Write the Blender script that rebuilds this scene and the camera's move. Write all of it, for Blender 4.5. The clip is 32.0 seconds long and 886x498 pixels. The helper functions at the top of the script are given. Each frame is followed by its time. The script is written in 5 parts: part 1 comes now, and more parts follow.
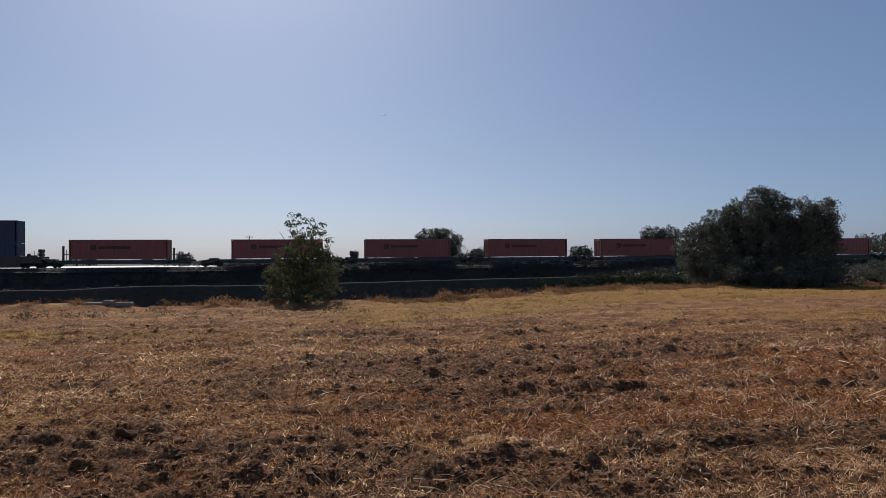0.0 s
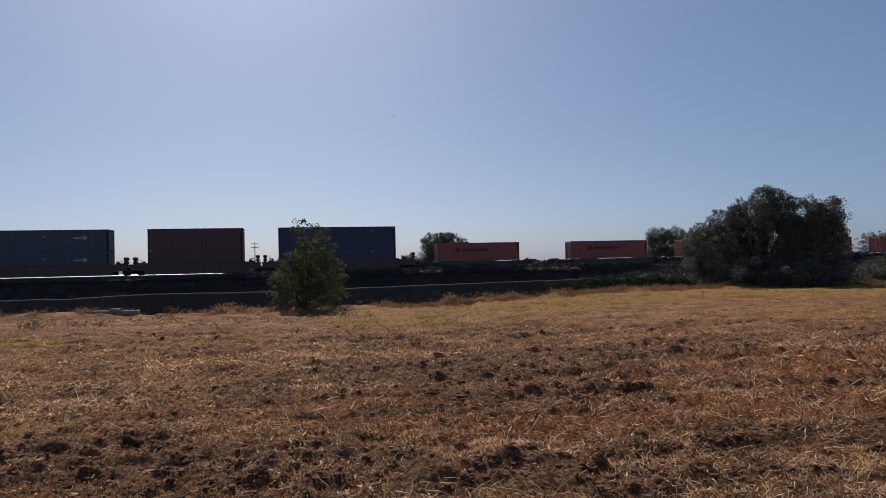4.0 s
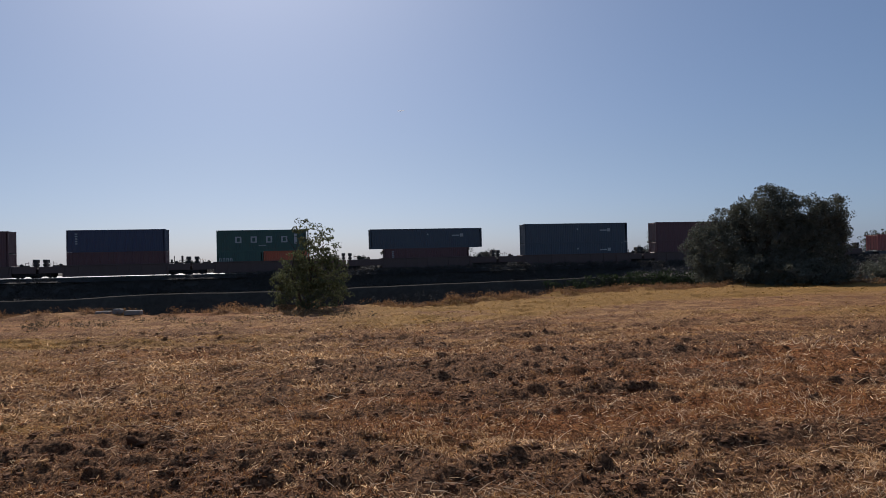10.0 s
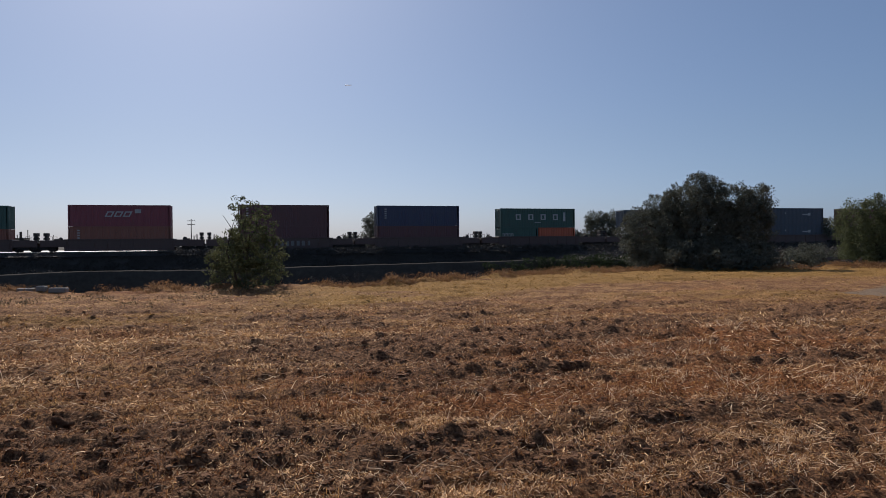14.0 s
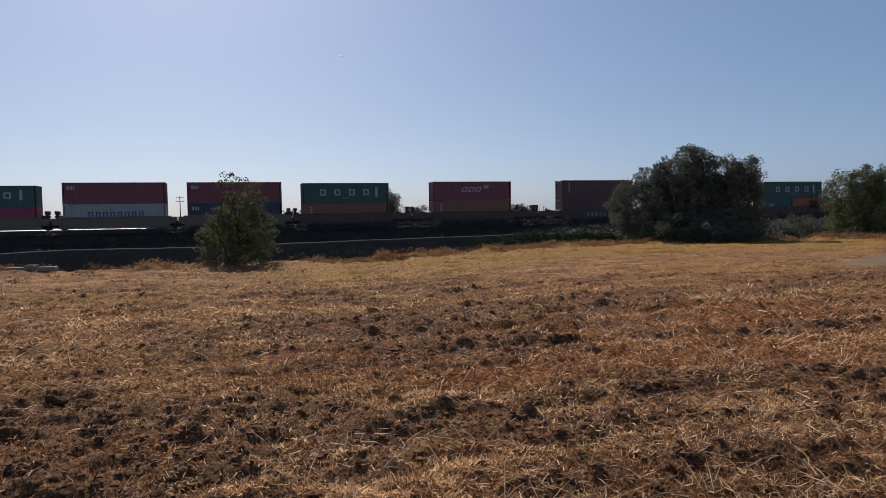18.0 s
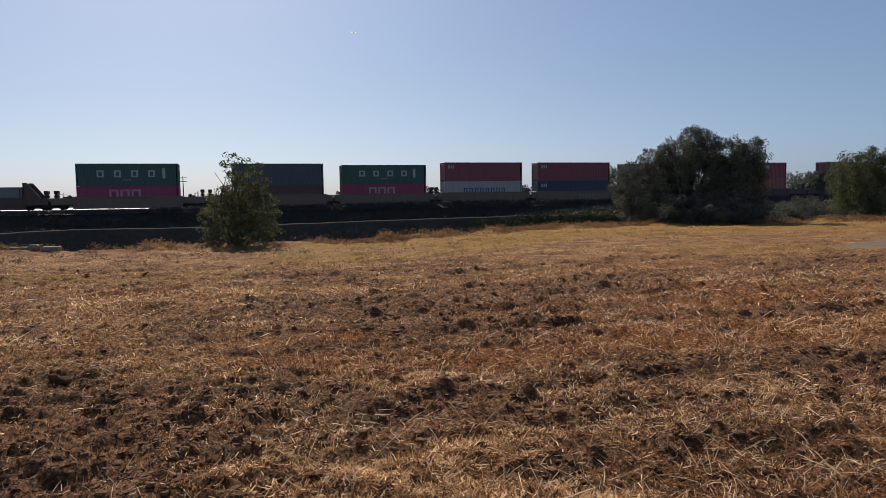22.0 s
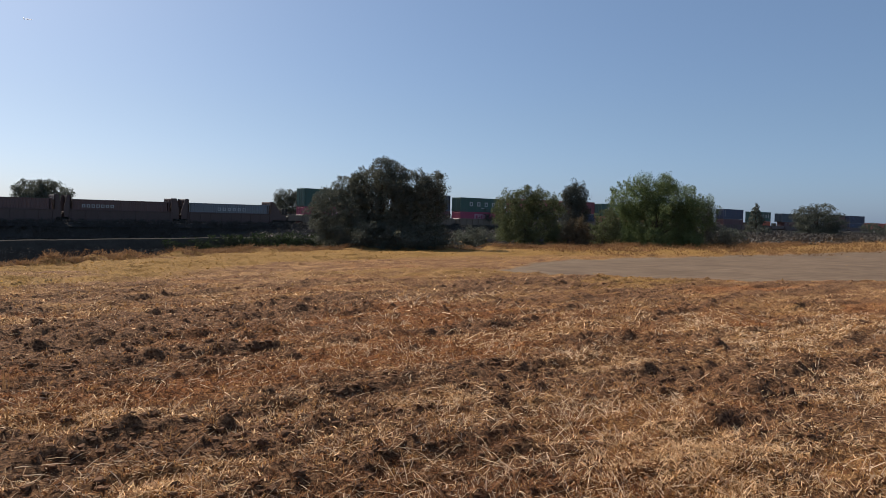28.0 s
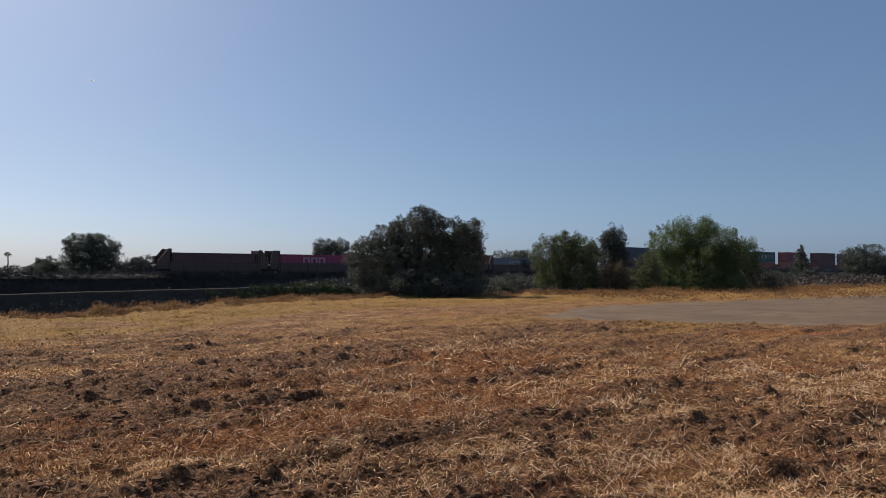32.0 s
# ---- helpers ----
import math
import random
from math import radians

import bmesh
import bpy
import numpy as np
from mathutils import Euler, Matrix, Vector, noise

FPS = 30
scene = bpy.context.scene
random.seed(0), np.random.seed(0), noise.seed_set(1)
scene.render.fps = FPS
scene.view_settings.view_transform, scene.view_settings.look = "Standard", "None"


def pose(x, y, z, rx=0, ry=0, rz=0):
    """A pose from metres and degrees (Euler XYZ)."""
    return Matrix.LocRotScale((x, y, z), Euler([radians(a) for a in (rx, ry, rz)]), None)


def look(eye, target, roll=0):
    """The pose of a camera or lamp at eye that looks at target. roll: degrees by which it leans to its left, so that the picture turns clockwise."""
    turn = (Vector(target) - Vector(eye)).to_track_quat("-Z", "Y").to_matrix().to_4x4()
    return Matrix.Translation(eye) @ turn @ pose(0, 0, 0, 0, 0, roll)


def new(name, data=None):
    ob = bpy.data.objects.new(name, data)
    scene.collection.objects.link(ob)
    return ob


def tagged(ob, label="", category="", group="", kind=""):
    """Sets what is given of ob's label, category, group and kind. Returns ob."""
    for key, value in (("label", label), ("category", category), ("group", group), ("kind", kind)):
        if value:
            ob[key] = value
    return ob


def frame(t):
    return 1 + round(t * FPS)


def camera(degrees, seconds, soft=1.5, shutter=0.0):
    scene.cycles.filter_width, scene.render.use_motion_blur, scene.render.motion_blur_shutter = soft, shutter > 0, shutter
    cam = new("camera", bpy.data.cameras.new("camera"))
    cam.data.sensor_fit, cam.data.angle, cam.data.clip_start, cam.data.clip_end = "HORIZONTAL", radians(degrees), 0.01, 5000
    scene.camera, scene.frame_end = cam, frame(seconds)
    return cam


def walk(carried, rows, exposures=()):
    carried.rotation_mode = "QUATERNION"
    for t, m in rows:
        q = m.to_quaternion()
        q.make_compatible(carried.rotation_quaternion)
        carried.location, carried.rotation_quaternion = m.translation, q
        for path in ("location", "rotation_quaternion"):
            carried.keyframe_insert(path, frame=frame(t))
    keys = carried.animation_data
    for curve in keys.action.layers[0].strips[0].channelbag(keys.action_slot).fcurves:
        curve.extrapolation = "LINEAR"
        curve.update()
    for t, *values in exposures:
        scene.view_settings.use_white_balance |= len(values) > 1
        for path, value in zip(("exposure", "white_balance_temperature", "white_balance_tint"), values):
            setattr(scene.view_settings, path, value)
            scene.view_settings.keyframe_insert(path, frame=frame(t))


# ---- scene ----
cam = camera(65.3, 32.0, soft=0.8)

# t, x, y, z, yaw, pitch, lean
PATH = [
    (0.0, 0.000, 0.000, 1.600, 0.24, 0.79, -0.44),
    (0.5, 0.000, 0.012, 1.593, 0.58, 0.86, -0.54),
    (1.0, 0.009, 0.011, 1.591, 0.52, 0.98, -0.79),
    (1.5, 0.006, 0.004, 1.586, 0.60, 1.26, -0.96),
    (2.0, 0.005, 0.005, 1.589, 0.68, 1.16, -1.03),
    (2.5, 0.002, 0.001, 1.592, 0.65, 1.12, -1.11),
    (3.0, 0.002, -0.004, 1.594, 0.62, 1.18, -1.23),
    (3.5, 0.009, -0.003, 1.592, 0.62, 1.14, -1.20),
    (5.5, 0.020, -0.003, 1.592, 1.02, 1.18, -1.37),
    (6.0, 0.015, 0.000, 1.590, 1.09, 1.34, -1.35),
    (6.5, 0.013, -0.004, 1.593, 0.84, 1.29, -1.49),
    (7.0, 0.014, 0.003, 1.590, 0.88, 1.25, -1.52),
    (7.5, 0.011, 0.003, 1.590, 0.99, 1.37, -1.52),
    (8.0, 0.010, 0.007, 1.594, 0.96, 1.53, -1.57),
    (8.5, 0.009, 0.005, 1.595, 0.98, 1.52, -1.56),
    (9.0, 0.002, 0.010, 1.591, 1.00, 1.52, -1.58),
    (9.5, 0.006, 0.005, 1.596, 0.83, 1.38, -1.45),
    (10.0, -0.001, 0.008, 1.595, 0.84, 1.09, -1.38),
    (10.5, -0.002, 0.004, 1.592, 0.78, 0.84, -1.54),
    (11.0, 0.004, -0.008, 1.592, 0.95, 0.86, -1.67),
    (11.5, 0.000, -0.004, 1.597, 1.46, 0.79, -1.68),
    (12.0, 0.003, 0.003, 1.592, 1.74, 1.02, -1.65),
    (12.5, 0.016, 0.001, 1.592, -0.53, 0.63, -0.76),
    (13.0, 0.008, 0.001, 1.590, -2.11, 0.43, -0.47),
    (13.5, 0.005, -0.007, 1.587, -3.11, -0.41, -0.54),
    (14.0, -0.000, -0.007, 1.587, -4.10, -0.56, -0.49),
    (14.5, 0.001, -0.012, 1.602, -4.20, -1.23, -0.38),
    (16.5, 0.007, -0.025, 1.600, -4.75, -1.42, -0.91),
    (17.0, 0.003, -0.020, 1.592, -4.80, -1.95, -0.87),
    (17.5, 0.001, -0.018, 1.596, -4.70, -2.18, -0.96),
    (18.0, 0.002, -0.031, 1.592, -4.83, -2.66, -1.02),
    (18.5, 0.004, -0.033, 1.592, -5.23, -2.14, -1.00),
    (19.0, 0.001, -0.030, 1.597, -5.15, -2.93, -1.07),
    (19.5, 0.005, -0.028, 1.596, -4.98, -3.07, -1.07),
    (20.0, 0.003, -0.026, 1.592, -5.11, -3.18, -0.93),
    (20.5, 0.004, -0.028, 1.590, -5.51, -3.47, -0.81),
    (21.0, 0.008, -0.029, 1.589, -5.39, -3.81, -0.81),
    (21.5, 0.011, -0.024, 1.593, -5.26, -3.83, -0.70),
    (22.0, 0.018, -0.024, 1.599, -4.55, -4.23, -0.83),
    (22.5, 0.011, -0.029, 1.593, -4.49, -3.14, -0.56),
    (23.0, 0.000, -0.080, 1.596, -5.40, -2.44, -0.46),
    (23.5, 0.007, -0.084, 1.590, -5.34, -2.22, -0.54),
    (24.0, 0.003, -0.083, 1.589, -5.77, -2.42, -0.51),
    (24.5, 0.003, -0.081, 1.594, -5.52, -2.79, -0.41),
    (26.5, -0.051, -0.028, 1.634, -9.71, -3.26, -0.46),
    (27.0, -0.019, -0.015, 1.611, -17.65, -2.31, 1.93),
    (27.5, -0.005, -0.005, 1.617, -25.98, -0.88, 2.57),
    (28.0, -0.040, -0.007, 1.599, -29.51, -2.23, 1.05),
    (28.5, -0.031, -0.007, 1.602, -25.15, -3.34, -0.46),
    (29.0, -0.030, -0.018, 1.639, -20.95, -3.58, -1.32),
    (29.5, -0.044, -0.023, 1.629, -21.59, -5.06, -6.16),
    (30.0, -0.048, -0.028, 1.657, -22.37, -2.91, -3.21),
    (30.5, -0.123, -0.017, 1.634, -24.35, 1.40, 0.54),
    (31.0, -0.138, -0.005, 1.623, -19.46, 1.16, 0.25),
    (31.5, -0.117, -0.010, 1.627, -20.12, 0.81, 0.18),
    (32.0, -0.097, -0.032, 1.615, -26.40, 1.61, 0.21),
]


def carried_pose(x, y, z, yaw, pitch, lean):
    a, p = radians(yaw), radians(pitch)
    ahead = Vector((-math.sin(a) * math.cos(p), math.cos(a) * math.cos(p), math.sin(p)))
    return look((x, y, z), Vector((x, y, z)) + ahead * 10, lean)


EXPOSURES = [(0.0, -0.02, 6000, 12.5), (13.0, 0.04, 6000, 12.5), (19.0, 0.25, 6190, 11.5), (21.6, 0.29, 6230, 11.0), (23.0, 0.32, 6420, 9.2), (24.0, 0.32, 6540, 8.5), (27.0, 0.35, 6300, 7.5), (28.0, 0.50, 6200, 9), (29.0, 0.66, 6250, 9), (30.0, 0.60, 6300, 9.5), (31.0, 0.30, 6130, 10), (32.0, 0.24, 6070, 9.5)]
walk(cam, [(r[0], carried_pose(*r[1:])) for r in PATH], EXPOSURES)

# ---- light ----
SUN_AZ, SUN_EL = -16.7, 40.0      # degrees right of +y, degrees up
world = bpy.data.worlds.new("sky")
scene.world = world
world.use_nodes = True
wn = world.node_tree.nodes
sky = wn.new("ShaderNodeTexSky")
sky.sky_type = "NISHITA"
sky.sun_disc = False
sky.sun_elevation = radians(SUN_EL)
sky.sun_rotation = radians(SUN_AZ)
sky.altitude = 20
sky.air_density, sky.dust_density, sky.ozone_density = 0.85, 1.3, 3.8
wn["Background"].inputs["Strength"].default_value = 0.065
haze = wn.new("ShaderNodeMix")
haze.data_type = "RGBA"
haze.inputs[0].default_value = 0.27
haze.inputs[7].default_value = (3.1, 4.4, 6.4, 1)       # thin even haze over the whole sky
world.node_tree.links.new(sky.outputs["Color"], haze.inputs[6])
low = wn.new("ShaderNodeMix")                           # bluish white ground haze along the horizon
low.data_type, low.blend_type = "RGBA", "MULTIPLY"
low.inputs[7].default_value = (0.99, 1.06, 1.22, 1)
up = wn.new("ShaderNodeSeparateXYZ")
world.node_tree.links.new(wn.new("ShaderNodeTexCoord").outputs["Generated"], up.inputs[0])
near_horizon = wn.new("ShaderNodeMapRange")
near_horizon.interpolation_type = "SMOOTHSTEP"
near_horizon.inputs["From Min"].default_value, near_horizon.inputs["From Max"].default_value = 0.16, -0.03
world.node_tree.links.new(up.outputs["Z"], near_horizon.inputs["Value"])
world.node_tree.links.new(near_horizon.outputs["Result"], low.inputs[0])
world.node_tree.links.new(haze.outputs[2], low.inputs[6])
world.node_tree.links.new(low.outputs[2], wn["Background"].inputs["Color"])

sun = new("sun", bpy.data.lights.new("sun", "SUN"))
sun.data.energy, sun.data.angle, sun.data.color = 4.5, radians(0.6), (1.0, 0.88, 0.73)
sun_way = Vector((math.sin(radians(SUN_AZ)) * math.cos(radians(SUN_EL)), math.cos(radians(SUN_AZ)) * math.cos(radians(SUN_EL)), math.sin(radians(SUN_EL))))
sun.matrix_world = look(sun_way * 500, (0, 0, 0))

# ---- numbers of the plan ----
TRACK_TURN = 11.68                 # degrees from +x
TRACK_OUT = 98.46                  # metres from the origin to the track's middle
SPEED, GAIN = 11.9045, 0.013618     # metres a second at the start, and half of what is gained each second
AWAY = Vector((-math.sin(radians(TRACK_TURN)), math.cos(radians(TRACK_TURN)), 0))
ALONG = Vector((math.cos(radians(TRACK_TURN)), math.sin(radians(TRACK_TURN)), 0))
RAIL_Z = 0.75
MIDDLE = AWAY * TRACK_OUT


def on_track(s, z=RAIL_Z, q=0.0):
    p = MIDDLE + ALONG * s + AWAY * q
    return pose(p.x, p.y, z, 0, 0, TRACK_TURN)


# ---- materials ----
def node_material(name, rough=0.8, metal=0.0):
    m = bpy.data.materials.new(name)
    m.use_nodes = True
    b = m.node_tree.nodes["Principled BSDF"]
    b.inputs["Roughness"].default_value, b.inputs["Metallic"].default_value = rough, metal
    b.inputs["Specular IOR Level"].default_value = 0.12 if rough > 0.75 else 0.5
    return m, m.node_tree.nodes, m.node_tree.links, b


def noise_node(n, l, coord, scale, detail=6.0, rough=0.6, stretch=None):
    t = n.new("ShaderNodeTexNoise")
    t.inputs["Scale"].default_value, t.inputs["Detail"].default_value, t.inputs["Roughness"].default_value = scale, detail, rough
    if stretch:
        mp = n.new("ShaderNodeMapping")
        mp.inputs["Scale"].default_value = stretch
        l.new(coord, mp.inputs["Vector"])
        coord = mp.outputs["Vector"]
    l.new(coord, t.inputs["Vector"])
    return t.outputs["Fac"]


def ramp(n, l, fac, stops):
    r = n.new("ShaderNodeValToRGB")
    e = r.color_ramp.elements
    while len(e) < len(stops):
        e.new(0.5)
    for el, (p, c) in zip(e, stops):
        el.position = p
        el.color = (*c, 1) if len(c) == 3 else c
    l.new(fac, r.inputs["Fac"])
    return r.outputs["Color"]


def blend(n, l, fac, a, b, how="MIX"):
    m = n.new("ShaderNodeMix")
    m.data_type, m.blend_type = "RGBA", how
    for k, v in ((0, fac), (6, a), (7, b)):
        if hasattr(v, "is_linked"):
            l.new(v, m.inputs[k])
        elif k == 0:
            m.inputs[0].default_value = v
        else:
            m.inputs[k].default_value = (*v, 1)
    return m.outputs[2]


def bump(n, l, b, height, strength, distance):
    k = n.new("ShaderNodeBump")
    k.inputs["Strength"].default_value, k.inputs["Distance"].default_value = strength, distance
    l.new(height, k.inputs["Height"])
    l.new(k.outputs["Normal"], b.inputs["Normal"])


def worn_paint(name, colour, dirt=(0.09, 0.065, 0.05), rough=0.55, amount=0.45):
    """Sun-faded paint on steel: streaks down the side, rust blots, and a tone of its own for each object."""
    m, n, l, b = node_material(name, rough)
    co = n.new("ShaderNodeTexCoord").outputs["Object"]
    streak = noise_node(n, l, co, 1.0, 5, 0.7, (2.2, 2.2, 0.25))
    blot = noise_node(n, l, co, 0.9, 8, 0.7)
    info = n.new("ShaderNodeObjectInfo").outputs["Random"]
    faded = tuple(min(1, c * 1.3 + 0.015) for c in colour)
    base = blend(n, l, streak, colour, faded)
    base = blend(n, l, ramp(n, l, info, [(0, (0, 0, 0)), (1, (0.25, 0.25, 0.25))]), base, tuple(c * 0.75 for c in colour))
    mask = ramp(n, l, blot, [(0.55, (0, 0, 0)), (0.72, (amount, amount, amount))])
    l.new(blend(n, l, mask, base, dirt), b.inputs["Base Color"])
    bump(n, l, b, blot, 0.15, 0.01)
    return m


def plain_noise(name, dark, light, scale, rough=0.85, metal=0.0, bumpy=0.3, distance=0.02, stretch=None):
    m, n, l, b = node_material(name, rough, metal)
    co = n.new("ShaderNodeTexCoord").outputs["Object"]
    fine = noise_node(n, l, co, scale, 8, 0.65, stretch)
    wide = noise_node(n, l, co, scale * 0.13, 3, 0.5)
    c = ramp(n, l, fine, [(0.3, dark), (0.7, light)])
    l.new(blend(n, l, wide, c, tuple(0.7 * a for a in dark)), b.inputs["Base Color"])
    bump(n, l, b, fine, bumpy, distance)
    return m


def leaf_material(name, dark, light, glow=0.25, spread=1.0):
    """Leaves: two greens chosen leaf by leaf, some light passing through."""
    m, n, l, b = node_material(name, 0.8)
    isl = n.new("ShaderNodeNewGeometry").outputs["Random Per Island"]
    co = n.new("ShaderNodeTexCoord").outputs["Object"]
    wide = noise_node(n, l, co, 0.6, 3)
    c = blend(n, l, ramp(n, l, wide, [(0.3, (0, 0, 0)), (0.7, (spread, spread, spread))]), ramp(n, l, isl, [(0, dark), (0.8, light), (1, tuple(1.25 * a for a in light))]), dark)
    l.new(c, b.inputs["Base Color"])
    tr = n.new("ShaderNodeBsdfTranslucent")
    l.new(c, tr.inputs["Color"])
    mx = n.new("ShaderNodeMixShader")
    mx.inputs[0].default_value = glow
    l.new(b.outputs[0], mx.inputs[1])
    l.new(tr.outputs[0], mx.inputs[2])
    l.new(mx.outputs[0], n["Material Output"].inputs["Surface"])
    return m


PAINT = {k: worn_paint("paint_" + k, c) for k, c in {
    "red": (0.31, 0.08, 0.06), "crimson": (0.20, 0.045, 0.055), "maroon": (0.10, 0.04, 0.04), "navy": (0.036, 0.043, 0.08),
    "slate": (0.055, 0.068, 0.085), "green": (0.035, 0.085, 0.065), "magenta": (0.27, 0.036, 0.08), "white": (0.33, 0.31, 0.30),
    "grey": (0.17, 0.175, 0.185), "brown": (0.115, 0.06, 0.05), "orange": (0.42, 0.09, 0.035), "rust": (0.22, 0.08, 0.05),
    "tan": (0.15, 0.105, 0.07), "car_black": (0.05, 0.048, 0.05), "car_brown": (0.08, 0.045, 0.036)}.items()}
MARK = {"grey": plain_noise("mark_grey", (0.2, 0.19, 0.18), (0.3, 0.29, 0.28), 6, 0.7, bumpy=0.05),
        "white": plain_noise("mark_white", (0.42, 0.42, 0.42), (0.56, 0.56, 0.55), 6, 0.6, bumpy=0.05),
        "pink": plain_noise("mark_pink", (0.46, 0.26, 0.32), (0.56, 0.34, 0.4), 6, 0.6, bumpy=0.05),
        "dark": plain_noise("mark_dark", (0.13, 0.04, 0.033), (0.18, 0.055, 0.045), 6, 0.6, bumpy=0.05),
        "blue": plain_noise("mark_blue", (0.05, 0.08, 0.2), (0.07, 0.1, 0.26), 6, 0.6, bumpy=0.05)}
STEEL_DARK = plain_noise("dirty_steel", (0.04, 0.036, 0.033), (0.10, 0.085, 0.072), 5, 0.7, 0.3, 0.3, 0.01)
RAIL_STEEL = plain_noise("rail_steel", (0.2, 0.19, 0.18), (0.34, 0.33, 0.31), 3, 0.4, 1.0, 0.05, 0.002)
BALLAST = plain_noise("ballast", (0.05, 0.048, 0.046), (0.13, 0.125, 0.12), 9, 0.9, 0, 0.9, 0.06)
PALE_DIRT = plain_noise("pale_dirt", (0.50, 0.47, 0.43), (0.68, 0.65, 0.61), 1.5, 0.45, 0, 0.1, 0.02)
SLEEPER = plain_noise("sleeper_wood", (0.05, 0.04, 0.03), (0.12, 0.10, 0.08), 6, 0.9)
CONCRETE = plain_noise("concrete", (0.22, 0.205, 0.185), (0.36, 0.34, 0.31), 7, 0.85)
BARK = plain_noise("bark", (0.05, 0.04, 0.03), (0.14, 0.11, 0.085), 9, 0.9, 0, 0.8, 0.03, (1, 1, 0.3))
POLE_WOOD = plain_noise("pole_wood", (0.07, 0.055, 0.045), (0.15, 0.12, 0.10), 8, 0.9, 0, 0.5, 0.02, (1, 1, 0.2))
SOIL_CLOD = plain_noise("clod_soil", (0.14, 0.072, 0.040), (0.35, 0.193, 0.108), 55, 0.95, 0, 0.9, 0.02)
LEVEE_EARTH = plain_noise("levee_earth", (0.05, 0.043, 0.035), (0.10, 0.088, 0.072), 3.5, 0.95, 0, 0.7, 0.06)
GRAVEL = plain_noise("lot_gravel", (0.125, 0.083, 0.053), (0.265, 0.188, 0.125), 3.0, 0.95, 0, 0.7, 0.02, (0.25, 1.0, 1))
OAK_LEAF = leaf_material("oak_leaf", (0.095, 0.10, 0.078), (0.145, 0.15, 0.115), 0.26)
BUSH_LEAF = leaf_material("bush_leaf", (0.07, 0.078, 0.04), (0.155, 0.165, 0.075), 0.34)
SHRUB_LEAF = leaf_material("shrub_leaf", (0.085, 0.095, 0.047), (0.155, 0.17, 0.082), 0.36)
WILLOW_LEAF = leaf_material("willow_leaf", (0.10, 0.125, 0.055), (0.19, 0.235, 0.095), 0.45)
GREY_LEAF = leaf_material("grey_leaf", (0.07, 0.074, 0.062), (0.125, 0.13, 0.105), 0.15)
DRY_LEAF = leaf_material("dry_leaf", (0.10, 0.075, 0.045), (0.21, 0.16, 0.10), 0.25)
HEDGE_LEAF = leaf_material("hedge_leaf", (0.022, 0.032, 0.015), (0.06, 0.082, 0.032), 0.22)
SCRUB_LEAF = leaf_material("scrub_leaf", (0.065, 0.059, 0.053), (0.105, 0.095, 0.083), 0.03)
STRAW = leaf_material("straw", (0.28, 0.145, 0.058), (0.95, 0.68, 0.40), 0.5, 0.2)
CHAFF = leaf_material("chaff", (0.08, 0.034, 0.016), (0.38, 0.175, 0.078), 0.35, 0.7)
DRY_GRASS = leaf_material("dry_grass", (0.18, 0.095, 0.026), (0.54, 0.325, 0.10), 0.35, 0.7)
EDGE_WEED = leaf_material("edge_weed", (0.16, 0.086, 0.042), (0.42, 0.245, 0.115), 0.35)
PALE_STRAW = leaf_material("pale_straw", (0.34, 0.185, 0.075), (0.95, 0.74, 0.51), 0.5, 0.2)
STUBBLE = leaf_material("stubble", (0.18, 0.085, 0.032), (0.62, 0.345, 0.13), 0.45, 0.5)


# ---- mesh helpers ----
def part(name, bm, material, parent, label=""):
    me = bpy.data.meshes.new(name)
    bm.to_mesh(me)
    bm.free()
    return mesh_part(name, me, material, parent, label)


def mesh_part(name, me, material, parent, label="", at=(0, 0, 0), turn=0.0):
    ob = new(name, me)
    if not me.materials:
        me.materials.append(material)
    if me.materials[0] != material:
        ob.material_slots[0].link = "OBJECT"
        ob.material_slots[0].material = material
    ob.parent = parent
    ob.location = at
    if turn:
        ob.rotation_euler = (0, 0, radians(turn))
    return tagged(ob, label) if label else ob


def box(bm, x0, x1, y0, y1, z0, z1, bevel=0.0):
    vs = [bm.verts.new(p) for p in ((x0, y0, z0), (x1, y0, z0), (x1, y1, z0), (x0, y1, z0), (x0, y0, z1), (x1, y0, z1), (x1, y1, z1), (x0, y1, z1))]
    fs = [bm.faces.new([vs[i] for i in f]) for f in ((3, 2, 1, 0), (4, 5, 6, 7), (0, 1, 5, 4), (1, 2, 6, 5), (2, 3, 7, 6), (3, 0, 4, 7))]
    if bevel:
        bmesh.ops.bevel(bm, geom=list({e for f in fs for e in f.edges}), offset=bevel, segments=1, affect="EDGES")
    return bm


def tube(bm, points, radii, sides=8):
    rings = []
    for i, p in enumerate(points):
        a = Vector(points[min(i + 1, len(points) - 1)]) - Vector(points[max(i - 1, 0)])
        a.normalize()
        u = a.cross(Vector((0.3, 1, 0.2))).normalized()
        w = a.cross(u)
        rings.append([bm.verts.new(Vector(p) + radii[i] * (u * math.cos(2 * math.pi * k / sides) + w * math.sin(2 * math.pi * k / sides))) for k in range(sides)])
    for r0, r1 in zip(rings, rings[1:]):
        for k in range(sides):
            bm.faces.new((r0[k], r0[(k + 1) % sides], r1[(k + 1) % sides], r1[k]))
    bm.faces.new(rings[0][::-1])
    bm.faces.new(rings[-1])
    return bm


